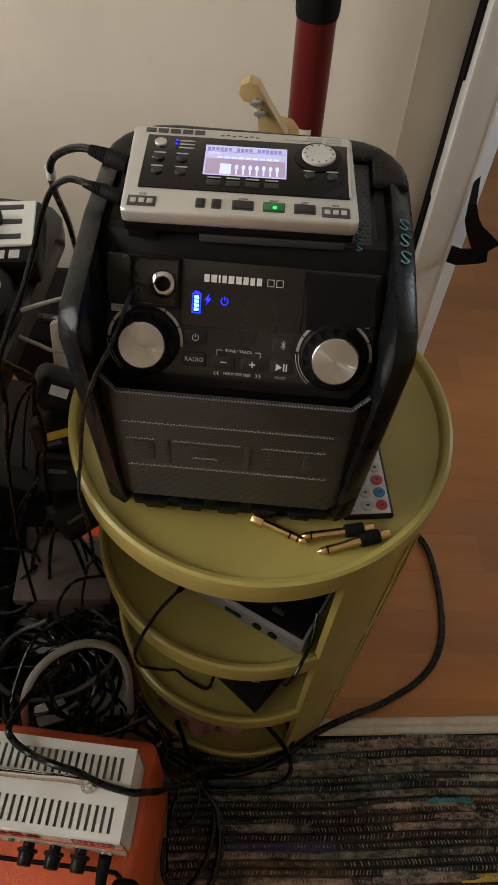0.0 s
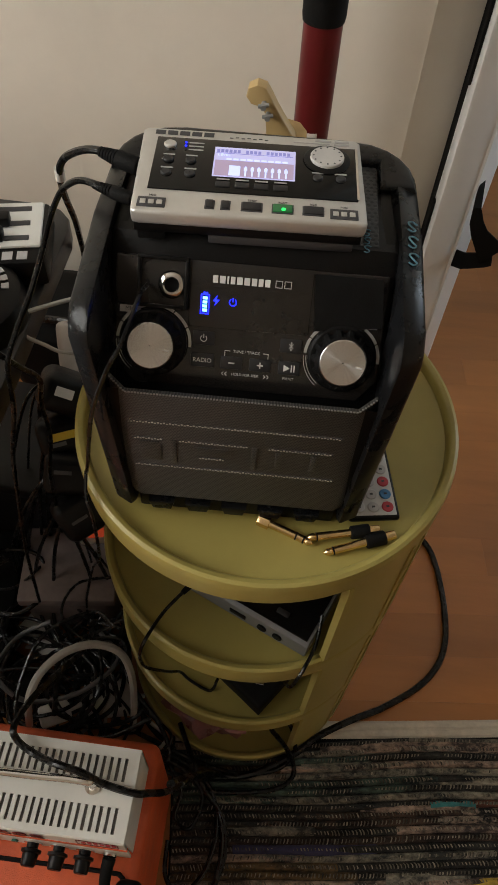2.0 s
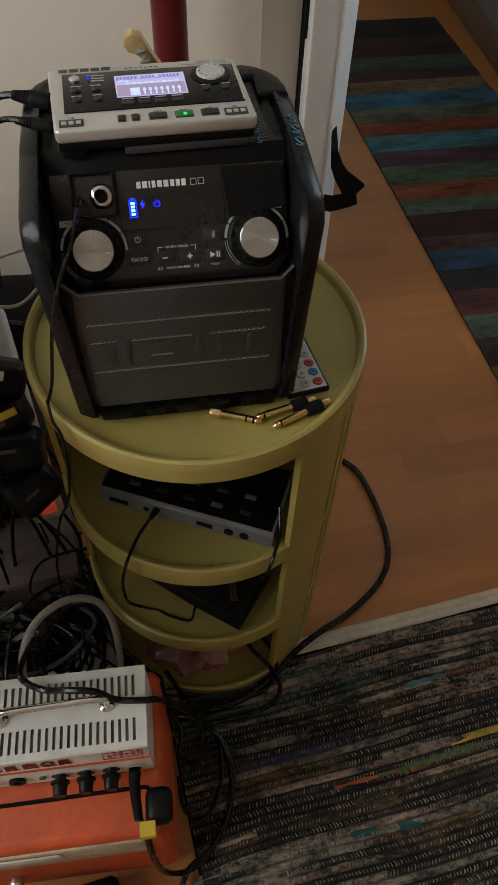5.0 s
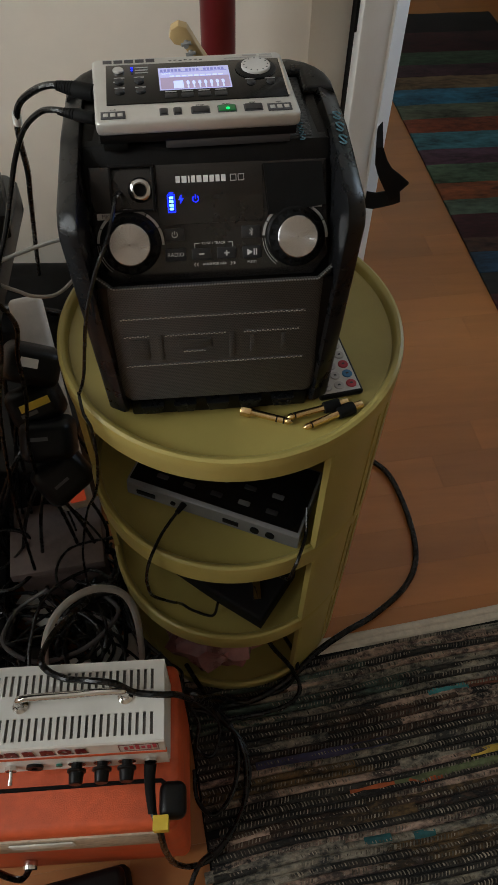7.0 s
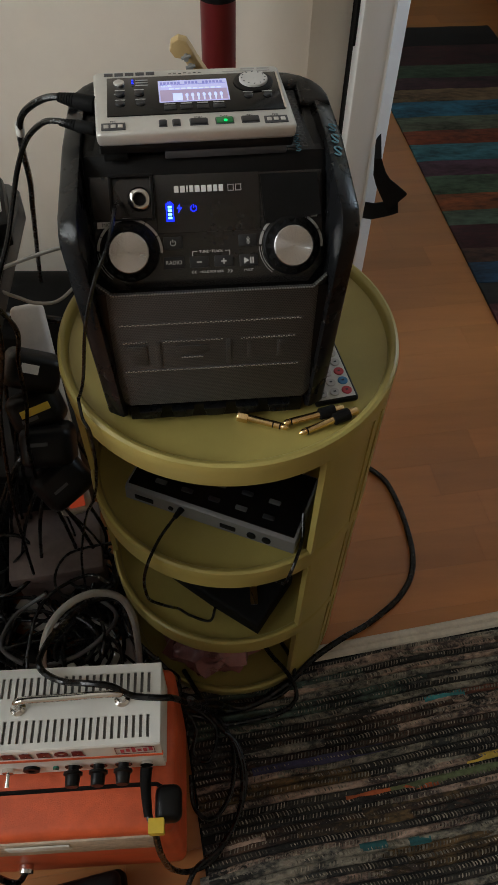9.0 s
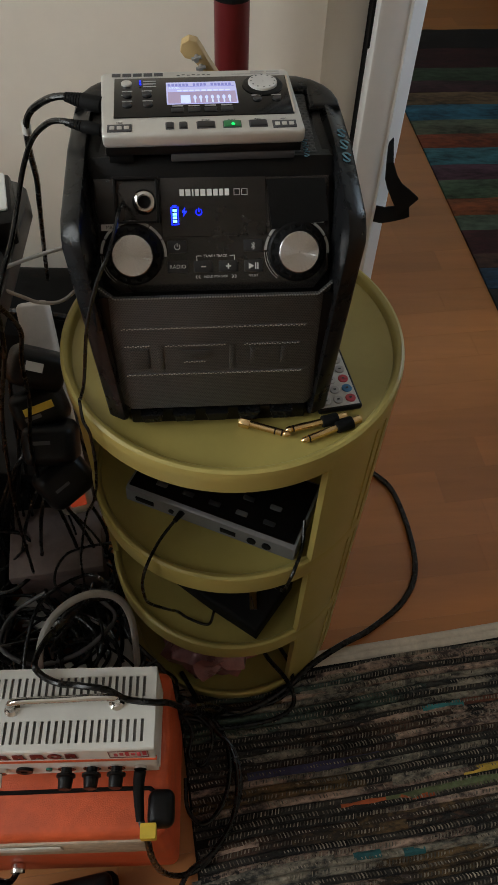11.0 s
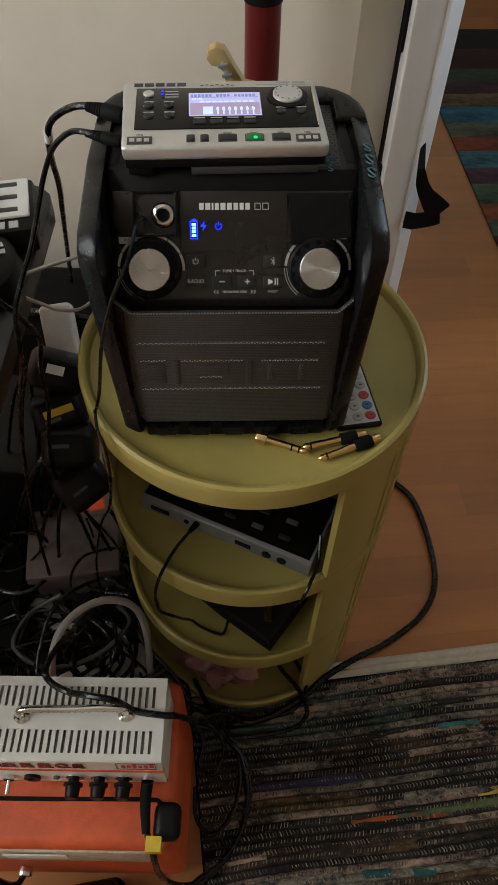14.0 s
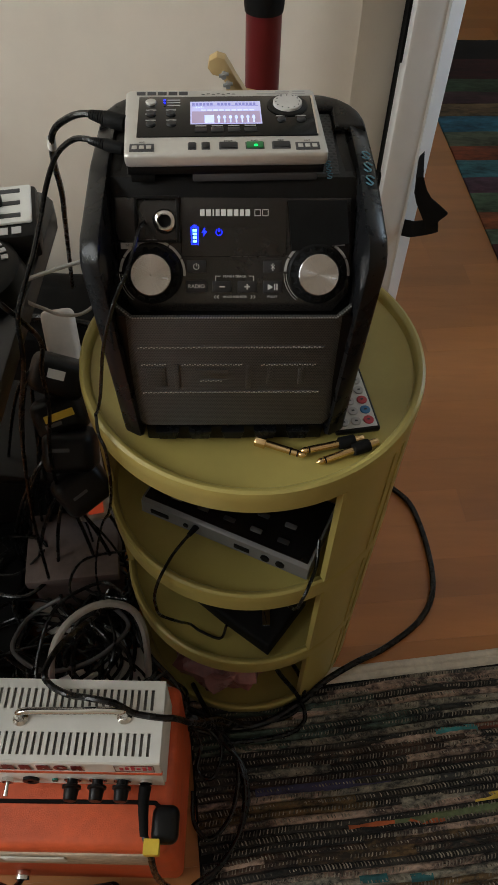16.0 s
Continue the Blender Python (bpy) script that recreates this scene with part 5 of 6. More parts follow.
for i, (x, w, h, dy) in enumerate(((0.088, 0.056, 0.062, -0.008), (0.138, 0.056, 0.050, -0.010), (0.190, 0.062, 0.062, -0.006), (0.244, 0.064, 0.050, -0.004))):
    ad = thing("power_adapter", Matrix.Translation(A) @ q @ Matrix.Translation((x, dy, 0.022)) @ Matrix.Rotation(radians((-24, 11, -8, 27)[i]), 4, "Z") @ Matrix.Rotation(radians((-9, 6, 4, -7)[i]), 4, "X"), "black plug-in power adapter in the power strip" if i != 1 else "black power adapter with yellow tape, in the strip", "power adapter", "adapters in the power strip")
    bm = BM()
    box(bm, -w / 2, w / 2, -0.042, 0.034, 0.0, h, bevel=0.015, seg=4)
    for v in bm.verts:
        k = 1 - 0.22 * max(0.0, v.co.z / h - 0.35)
        v.co.x, v.co.y = v.co.x * k, v.co.y * k
    body = part("body", bm, M["black"], ad)
    bm = BM()
    box(bm, (-0.010, 0.006, -0.008, 0.000)[i], (0.002, 0.011, -0.003, 0.004)[i], -0.022, 0.000, h, h + 0.0006)
    part("label_plate", bm, M["paper"] if i == 0 else M["grey_cable"], ad, "pale label")
    if i == 1:
        bm = BM()
        box(bm, -0.006, 0.004, -0.020, 0.020, h - 0.004, h + 0.0012, bevel=0.0005)
        part("tape", bm, M["yellow_tape"], ad, "yellow tape")

# the third, low black box is only added to darken the floor there
for nm, m, s, mm, lab in (("storage_box", pose(-0.262, 0.055, 0, 0, 0, 8), (0.065, 0.055, 0.11), "pale_box", "dusty pale pink plastic box on the floor"),
                          ("storage_box", pose(-0.335, 0.205, 0, 0, 0, -6), (0.11, 0.09, 0.20), "black", "black plastic crate under the desk"),
                          ("storage_box", pose(-0.425, -0.01, 0, 0, 0, 6), (0.085, 0.115, 0.07), "black_dull", "low dull black box added to darken the floor beside the cables")):
    t = thing(nm, m, lab, "box")
    bm = BM()
    box(bm, -s[0], s[0], -s[1], s[1], 0.0, s[2], bevel=0.016, seg=3)
    part("body", bm, M[mm], t)
    bm = BM()
    box(bm, -s[0] - 0.003, s[0] + 0.003, -s[1] - 0.003, s[1] + 0.003, s[2] - 0.018, s[2] + 0.003, bevel=0.004)
    part("lid", bm, M[mm], t)

for m, s, mm, lab in ((pose(-0.236, -0.142, 0.075, 20, 10, 30), (0.020, 0.014, 0.012), "paper", "white plug lying in the cable tangle"),
                      (pose(-0.18, -0.10, 0.02, 0, 0, 12), (0.034, 0.024, 0.014), "paper", "white power adapter lying among cables"),
                      (pose(-0.29, -0.03, 0.02, 5, 0, -30), (0.045, 0.02, 0.014), "paper", "white slim adapter lying among cables"),
                      (pose(-0.215, -0.045, 0.03, 0, 8, 50), (0.032, 0.022, 0.02), "black", "black power brick lying among cables"),
                      (pose(-0.31, -0.11, 0.03, 0, 8, 20), (0.045, 0.026, 0.02), "black", "black power brick lying on the floor")):
    t = thing("power_brick", m, lab, "power adapter", "bricks in the cable tangle")
    bm = BM()
    box(bm, -s[0], s[0], -s[1], s[1], -s[2], s[2], bevel=min(s) * 0.4, seg=2)
    part("body", bm, M[mm], t)
    bm = BM()
    cyl(bm, (s[0] - 0.002, 0, 0), (s[0] + 0.016, 0, 0), 0.005, 0.003, seg=12)
    part("strain_relief", bm, M[mm], t)

# dark stand-in bag, added to cover the pale wall under the desk
bag = thing("stand_in_bag", pose(-0.31, 0.455, 0.0, 0, 0, -4), "slumped dull black stand-in bag covering the wall under the desk", "bag")
bm = BM()
n = 20
rows_ = []
for k in range(9):
    f = k / 8
    zz = 0.262 * math.sin(f * math.pi / 2)
    wide = 1.0 if f < 0.5 else math.cos((f - 0.5) * math.pi * 0.92)
    ring_ = []
    for a in range(n):
        th = 2 * math.pi * a / n
        cx, sy = math.cos(th), math.sin(th)
        cx, sy = math.copysign(abs(cx) ** 0.6, cx), math.copysign(abs(sy) ** 0.6, sy)
        k2 = 1 + 0.13 * noise.noise((cx * 2.2, sy * 2.2, f * 4))
        ring_.append(bm.verts.new((0.155 * cx * wide * k2, 0.085 * sy * wide * k2, zz + 0.012 * noise.noise((cx * 3, sy * 3, 7)) * f)))
    rows_.append(ring_)
for k in range(8):
    for a in range(n):
        bm.faces.new((rows_[k][a], rows_[k][(a + 1) % n], rows_[k + 1][(a + 1) % n], rows_[k + 1][a]))
bm.faces.new(rows_[-1])
for f_ in bm.faces:
    f_.smooth = True
part("body", bm, M["black_dull"], bag)
bm = tube(BM(), [(-0.06, -0.05, 0.235), (-0.05, -0.075, 0.262), (0.0, -0.085, 0.275), (0.05, -0.075, 0.258), (0.06, -0.05, 0.232)], 0.006, 8)
part("carry_handle", bm, M["cable"], bag, "black carry handle")

# ---- leads ----
cable("mains_cable", [(0.235, 0.262, 0.006), (0.259, 0.238, 0.006), (0.288, 0.200, 0.006), (0.304, 0.118, 0.006), (0.302, 0.043, 0.006), (0.273, -0.010, 0.006), (0.215, -0.055, 0.008), (0.165, -0.083, 0.017), (0.119, -0.111, 0.017), (0.082, -0.142, 0.017), (0.031, -0.171, 0.015), (-0.019, -0.182, 0.02), (-0.045, -0.20, 0.10), (-0.055, -0.235, 0.2500)], 0.0048, M["cable"], "thick black power cord looping across the floor and rug")
cable("mains_cable", [(0.012, -0.178, 0.014), (-0.012, -0.182, 0.04), (-0.032, -0.195, 0.11), (-0.053, -0.242, 0.262), (-0.068, -0.259, 0.338), (-0.080, -0.262, 0.3500), (-0.107, -0.258, 0.3490), (-0.125, -0.2545, 0.3690), (-0.150, -0.250, 0.3680), (-0.174, -0.242, 0.3520), (-0.193, -0.233, 0.352), (-0.200, -0.221, 0.355), (-0.196, -0.189, 0.335), (-0.192, -0.139, 0.27), (-0.193, -0.082, 0.18), (-0.21, -0.02, 0.10)], 0.0033, M["cable"], "black power cord draped over the white amplifier")
cable("guitar_lead", [(-0.0975, -0.312, 0.2850), (-0.099, -0.322, 0.2800), (-0.098, -0.336, 0.2720), (-0.096, -0.350, 0.2680), (-0.090, -0.366, 0.2580), (-0.089, -0.377, 0.19), (-0.086, -0.376, 0.06), (-0.066, -0.374, 0.013), (-0.037, -0.361, 0.013), (-0.006, -0.318, 0.013), (0.008, -0.271, 0.013), (-0.001, -0.227, 0.013), (-0.031, -0.196, 0.02), (-0.05, -0.165, 0.03), (-0.075, -0.12, 0.02)], 0.0034, M["cable"], "black guitar lead plugged into the amplifier, coiled on the rug")
bm = BM()
tube(bm, [(-0.0975, -0.310, 0.2855), (-0.0985, -0.320, 0.2815), (-0.0985, -0.332, 0.2745), (-0.0975, -0.343, 0.2695), (-0.0965, -0.352, 0.2675)], lambda f: 0.0062 - 0.0020 * f, seg=14)
tagged(part("lead_plug", bm, M["black_dull"]), "black moulded jack plug in the amplifier input", "plug")
cable("white_hose", [(-0.238, -0.180, 0.17), (-0.227, -0.169, 0.24), (-0.215, -0.147, 0.268), (-0.195, -0.122, 0.27), (-0.168, -0.105, 0.26), (-0.141, -0.103, 0.24), (-0.129, -0.112, 0.20), (-0.130, -0.123, 0.12), (-0.135, -0.14, 0.04)], 0.0046, M["white_cable"], "thick pale grey cable arching over the tangle")
cable("audio_lead", [(-0.108, 0.016, 0.7985), (-0.122, 0.024, 0.797), (-0.136, 0.032, 0.790), (-0.152, 0.044, 0.775), (-0.159, 0.049, 0.760), (-0.166, 0.067, 0.730), (-0.176, 0.103, 0.680), (-0.193, 0.150, 0.620), (-0.225, 0.235, 0.50), (-0.25, 0.30, 0.40)], 0.0026, M["cable"], "black audio lead from the recorder with a white tag")
cable("audio_lead", [(-0.106, -0.014, 0.7965), (-0.117, -0.009, 0.797), (-0.130, 0.001, 0.790), (-0.147, 0.016, 0.770), (-0.160, 0.020, 0.745), (-0.169, 0.014, 0.720), (-0.175, -0.009, 0.700), (-0.184, -0.025, 0.680), (-0.190, -0.042, 0.660), (-0.199, -0.040, 0.605), (-0.231, -0.019, 0.500), (-0.251, -0.012, 0.400), (-0.263, -0.019, 0.300), (-0.27, -0.03, 0.17)], 0.0021, M["cable"], "thin black audio lead hanging from the recorder")
for p0, p1, r, lab in (((-0.0905, 0.0100, 0.7975), (-0.120, 0.0225, 0.7975), 0.0056, "black ribbed jack plug in the recorder's side"), ((-0.0885, -0.0190, 0.7955), (-0.116, -0.0095, 0.7965), 0.0042, "slim black jack plug in the recorder's side")):
    p0, p1 = Vector(p0), Vector(p1)
    t = thing("jack_plug", Matrix.Translation(p0) @ (p1 - p0).to_track_quat("X", "Z").to_matrix().to_4x4(), lab, "plug", "plugs in the recorder")
    L = (p1 - p0).length
    bm = BM()
    cyl(bm, (0.002, 0, 0), (L * 0.55, 0, 0), r, seg=20, bevel=0.0006)
    part("body", bm, M["black_dull"], t)
    bm = BM()
    cyl(bm, (-0.001, 0, 0), (0.0022, 0, 0), r * 0.7, seg=16)
    part("collar", bm, M["black"], t)
    for i in range(6):
        bm = BM()
        cyl(bm, (L * (0.57 + 0.07 * i), 0, 0), (L * (0.57 + 0.07 * i) + L * 0.045, 0, 0), r * (0.9 - 0.06 * i), seg=14)
        part("rib", bm, M["black_dull"], t)
bm = BM()
cyl(bm, (-0.1585, 0.0485, 0.7640), (-0.1600, 0.0515, 0.7540), 0.0034, seg=14)
tagged(part("cable_tag", bm, M["paper"]), "white paper tag round the audio lead", "tape tag")
cable("desk_lead", [(-0.262, 0.03, 0.672), (-0.235, 0.0, 0.69), (-0.205, -0.035, 0.675), (-0.193, -0.028, 0.645), (-0.199, 0.012, 0.580), (-0.215, 0.031, 0.520), (-0.234, 0.061, 0.420), (-0.255, 0.069, 0.320), (-0.26, 0.06, 0.20)], 0.0024, M["cable"], "black lead running from the dial over the desk edge")
cable("microphone_lead", [(-0.0775, -0.052, 0.762), (-0.0785, -0.066, 0.767), (-0.080, -0.083, 0.765), (-0.084, -0.098, 0.757), (-0.094, -0.104, 0.737), (-0.106, -0.108, 0.700), (-0.118, -0.104, 0.640), (-0.130, -0.085, 0.597), (-0.132, -0.083, 0.5915), (-0.127, -0.103, 0.5900), (-0.121, -0.1135, 0.580), (-0.126, -0.108, 0.52), (-0.142, -0.085, 0.44), (-0.166, -0.059, 0.36), (-0.190, -0.053, 0.25), (-0.2, -0.05, 0.15)], 0.0014, M["cable"], "thin black lead hanging over the loudspeaker's front")
cable("thin_white_lead", [(-0.262, -0.004, 0.6335), (-0.224, 0.024, 0.6335), (-0.198, 0.043, 0.634), (-0.166, 0.066, 0.631), (-0.145, 0.083, 0.624), (-0.115, 0.120, 0.60)], 0.0019, M["white_cable"], "thin white lead crossing the desk edge")
cable("thin_white_lead", [(-0.250, 0.030, 0.6330), (-0.221, 0.026, 0.6335), (-0.204, 0.020, 0.624), (-0.191, 0.022, 0.614), (-0.176, 0.023, 0.606), (-0.157, 0.036, 0.599), (-0.135, 0.075, 0.60), (-0.11, 0.130, 0.60)], 0.0017, M["white_cable"], "thin grey-white lead sagging behind the stand")
cable("usb_lead", [(-0.0560, -0.0790, 0.401), (-0.0600, -0.0850, 0.4010), (-0.068, -0.095, 0.399), (-0.080, -0.112, 0.395), (-0.0895, -0.1385, 0.3985), (-0.0965, -0.143, 0.370), (-0.099, -0.139, 0.330), (-0.097, -0.132, 0.290), (-0.080, -0.118, 0.24), (-0.070, -0.106, 0.205), (-0.057, -0.112, 0.198), (-0.032, -0.121, 0.198), (-0.024, -0.111, 0.215)], 0.0018, M["cable"], "thin black lead from the shelf recorder down to the case")
bm = BM()
tube(bm, [(-0.0535, -0.0755, 0.4005), (-0.0575, -0.0815, 0.4010), (-0.0630, -0.0890, 0.4005)], lambda f: 0.0042 - 0.0016 * f, seg=12)
tagged(part("lead_plug", bm, M["black_dull"]), "small black plug in the shelf recorder", "plug")
cable("shelf_lead", [(0.073, -0.100, 0.417), (0.070, -0.124, 0.402), (0.061, -0.1465, 0.3985), (0.056, -0.1545, 0.390), (0.050, -0.1555, 0.368), (0.040, -0.130, 0.330), (0.034, -0.115, 0.29), (0.02, -0.09, 0.24)], 0.0018, M["cable"], "thin black lead dropping from the upper shelf")
cable("rug_lead", [(-0.084, -0.185, 0.030), (-0.043, -0.190, 0.016), (-0.010, -0.216, 0.0135), (0.004, -0.262, 0.0135), (-0.003, -0.312, 0.0135), (-0.030, -0.351, 0.0135), (-0.060, -0.372, 0.0135), (-0.075, -0.40, 0.0125)], 0.0034, M["cable"], "black lead curling over the rug beside the cabinet")
cable("rug_lead", [(-0.090, -0.165, 0.050), (-0.055, -0.172, 0.022), (-0.020, -0.196, 0.0135), (-0.006, -0.240, 0.0135), (-0.014, -0.290, 0.0135), (-0.040, -0.318, 0.0135), (-0.062, -0.300, 0.0135), (-0.066, -0.262, 0.0135)], 0.0030, M["cable"], "black lead looped on the rug by the orange cabinet")
cable("rug_lead", [(-0.120, -0.150, 0.060), (-0.070, -0.160, 0.030), (-0.028, -0.168, 0.0150), (0.013, -0.172, 0.0135), (0.060, -0.163, 0.0135), (0.086, -0.140, 0.0140), (0.080, -0.118, 0.050), (0.055, -0.105, 0.110)], 0.0030, M["cable"], "black lead winding from the tangle to the stand")
cable("rug_lead", [(-0.110, -0.170, 0.070), (-0.062, -0.180, 0.040), (-0.030, -0.205, 0.0160), (-0.040, -0.245, 0.0135), (-0.062, -0.235, 0.0150), (-0.060, -0.200, 0.030), (-0.100, -0.160, 0.060)], 0.0026, M["cable"], "thin black lead bunched between stand and cabinet")
cable("floor_lead", [(0.030, -0.115, 0.14), (0.047, -0.129, 0.10), (0.073, -0.140, 0.05), (0.087, -0.155, 0.020), (0.084, -0.172, 0.013), (0.062, -0.186, 0.013), (0.02, -0.195, 0.013), (-0.03, -0.20, 0.013)], 0.0032, M["cable"], "black lead hanging from the bottom tier onto the rug")
bm = BM()
cyl(bm, (-0.2555, -0.3640, 0.085), (-0.2555, -0.3740, 0.085), 0.0085, seg=20, bevel=0.001)
tagged(part("socket_ring", bm, M["chrome"]), "metal socket ring on the cabinet front", "socket")
cable("speaker_lead", [(-0.2555, -0.372, 0.085), (-0.262, -0.384, 0.10), (-0.275, -0.38, 0.17), (-0.30, -0.36, 0.27), (-0.35, -0.33, 0.30)], 0.0036, M["cable"], "black speaker lead in the cabinet's socket")

rng = random.Random(11)
for i in range(64):
    cx, cy = rng.uniform(-0.36, -0.10), rng.uniform(-0.17, 0.06)
    n = rng.randint(6, 10)
    a = rng.uniform(0, 6.28)
    pts = []
    rad = rng.uniform(0.03, 0.085)
    turn = rng.uniform(0.55, 0.95) * (1 if i % 3 else -1)
    drift, zz = rng.uniform(-0.012, 0.012), rng.uniform(0.010, 0.03 + 0.0020 * i)
    for k in range(n):
        a += turn
        rr = rad * (1 + 0.12 * math.sin(k * 1.7 + i))
        zz = min(max(0.006, zz + rng.uniform(-0.022, 0.022)), 0.19)
        x = min(max(cx + rr * math.cos(a) * 1.2 + drift * k, -0.42), -0.075)
        yy = min(max(cy + rr * math.sin(a), -0.180), 0.10)
        if math.hypot(x, yy) < 0.172:
            s = 0.172 / max(1e-6, math.hypot(x, yy))
            x, yy = x * s, yy * s
        pts.append((x, yy, zz))
    kind = rng.random()
    mm, lab = (M["cable"], "black cable lying in the tangle on the floor") if kind < 0.91 else ((M["white_cable"], "pale cable lying in the tangle on the floor") if kind < 0.95 else (M["grey_cable"], "dark grey cable lying in the tangle"))
    cable("tangled_cable", pts, rng.choice((0.0020, 0.0026, 0.0032)), mm, lab, "cable", "cable tangle", 8)
for i in range(16):
    x0, y0, z0 = Matrix.Translation(A) @ q @ Vector((rng.choice((0.075, 0.128, 0.182, 0.24)) + rng.uniform(-0.015, 0.015), -0.030, 0.045))
    sway = rng.choice((-1, 1)) * rng.uniform(0.02, 0.075)
    pts = [(x0, y0, z0), (x0 + sway * 0.4, y0 - 0.022, z0 - 0.03), (x0 + sway * 0.9, y0 - 0.034, z0 * 0.62), (x0 + sway * 1.2, y0 - 0.050, z0 * 0.34), (x0 + sway * 0.9, y0 - 0.085, 0.05), (x0 + sway * 0.2 + rng.uniform(-0.04, 0.04), y0 - 0.14, 0.012)]
    cable("hanging_lead", pts, rng.choice((0.0018, 0.0023, 0.0027)), M["cable"], "thin black adapter lead hanging to the floor", "cable", "cable tangle", 10)

# ---- the rag rug ----
RUG_A = radians(8.0)
RO = Vector((-0.082, -0.1165, 0.0))
RM = Matrix.Translation(RO) @ Matrix.Rotation(RUG_A, 4, "Z")
rug = thing("rag_rug", RM, "dark multicoloured woven rag rug with a cream hem", "rug")
RLEN, ROWW, NROW = 1.25, 0.0098, 88


def rag(name, a, b, scale=170):
    m = mat(name, (a[0] * 1.30, a[1] * 1.18, a[2] * 1.02), 0.95, scale=scale, bump=1.0, bump_scale=300, colour2=tuple(c * 0.7 for c in b), stretch=(0.6, 1, 1))
    for nd in m.node_tree.nodes:
        if nd.bl_idname == "ShaderNodeMapRange":
            nd.inputs["From Min"].default_value, nd.inputs["From Max"].default_value = 0.86, 1.22
    return m


RAGS = [rag("black_rag", (0.035, 0.034, 0.033), (0.008, 0.008, 0.008)), rag("brown_rag", (0.07, 0.045, 0.035), (0.018, 0.011, 0.009)), rag("pink_grey_rag", (0.34, 0.265, 0.235), (0.07, 0.05, 0.045)),
        rag("olive_brown_rag", (0.115, 0.078, 0.036), (0.03, 0.02, 0.012)), rag("grey_rag", (0.24, 0.235, 0.21), (0.045, 0.045, 0.042)), rag("dark_teal_rag", (0.06, 0.10, 0.09), (0.015, 0.02, 0.019)),
        rag("speckled_rag", (0.36, 0.29, 0.26), (0.010, 0.010, 0.010), 260), rag("rust_rag", (0.15, 0.055, 0.035), (0.03, 0.014, 0.01))]


def rag_row(v, u0, u1, height, material, wide=ROWW, seed=0.0):
    """One strip of rag: a soft ridge that swells and sinks along its length."""
    bm = BM()
    n = max(6, int((u1 - u0) / 0.011))
    prof = [(-0.5, 0.0), (-0.42, 0.55), (-0.18, 0.95), (0.12, 1.0), (0.40, 0.6), (0.5, 0.0)]
    prev = None
    for i in range(n + 1):
        u = u0 + (u1 - u0) * i / n
        k = 0.85 + 0.75 * noise.noise((u * 16, v * 60, seed))
        w = 0.0065 * noise.noise((u * 4.4, v * 3.0, 4.0))
        end = 1.0
        ring = [bm.verts.new((u, -v - a * wide * end + w, 0.0025 + h * height * k * (1 + 0.35 * noise.noise((u * 75, a * 3 + seed, v * 40))))) for a, h in prof]
        if prev:
            for j in range(len(prof) - 1):
                bm.faces.new((prev[j], prev[j + 1], ring[j + 1], ring[j]))
        prev = ring
    return part("weft", bm, material, rug)


bm = BM()
box(bm, -0.003, RLEN, -NROW * ROWW - 0.03, -0.001, 0.0, 0.0026)
part("backing", bm, M["black_dull"], rug, "dark warp backing")
gr = random.Random(21)
SEGS = []
for i in range(NROW):
    v = 0.027 + (i + 0.5) * ROWW
    if i % 3 != 1 or gr.random() < 0.6:
        cuts, u = [], gr.uniform(-0.3, 0.0)
        while u < RLEN:
            ln = gr.uniform(0.05, 0.5)
            pick = gr.choices(range(8), (44, 15, 9, 10, 9, 5, 8, 1))[0]
            if cuts and cuts[-1][2] == 0 and pick == 0:
                cuts[-1][1] = u + ln
            else:
                cuts.append([max(u, 0.0), u + ln, pick])
            u += ln
        cuts = [c for c in cuts if c[1] > 0.02 and c[0] < RLEN]
    for k, (a, b, pick) in enumerate(cuts):
        j0, j1 = (gr.uniform(-0.06, 0.0) if k else 0.0), gr.uniform(0.0, 0.06)
        a, b = max(0.0, a + j0), min(RLEN, b + j1)
        if b - a > 0.015:
            SEGS.append((i, v, a, b, pick))
            rag_row(v, a, b, 0.0052 if pick in (0, 1) else 0.0058, RAGS[pick], seed=i * 1.7)
bm = BM()
for i in range(2):
    v = 0.006 + i * 0.0115
    n = 60
    prev = None
    for k in range(n + 1):
        u = RLEN * k / n
        ring = [bm.verts.new((u, -v - a + 0.002 * noise.noise((u * 4, 3, 1)), 0.0024 + h)) for a, h in ((-0.0064, 0.0), (-0.003, 0.0026), (0.003, 0.0026), (0.0064, 0.0))]
        if prev:
            for j in range(3):
                bm.faces.new((prev[j], prev[j + 1], ring[j + 1], ring[j]))
        prev = ring
part("hem", bm, M["hem"], rug, "cream woven hem")


def rug_uv(x, y):
    p = RM.inverted() @ Vector((x, y, 0))
    return p.x, -p.y


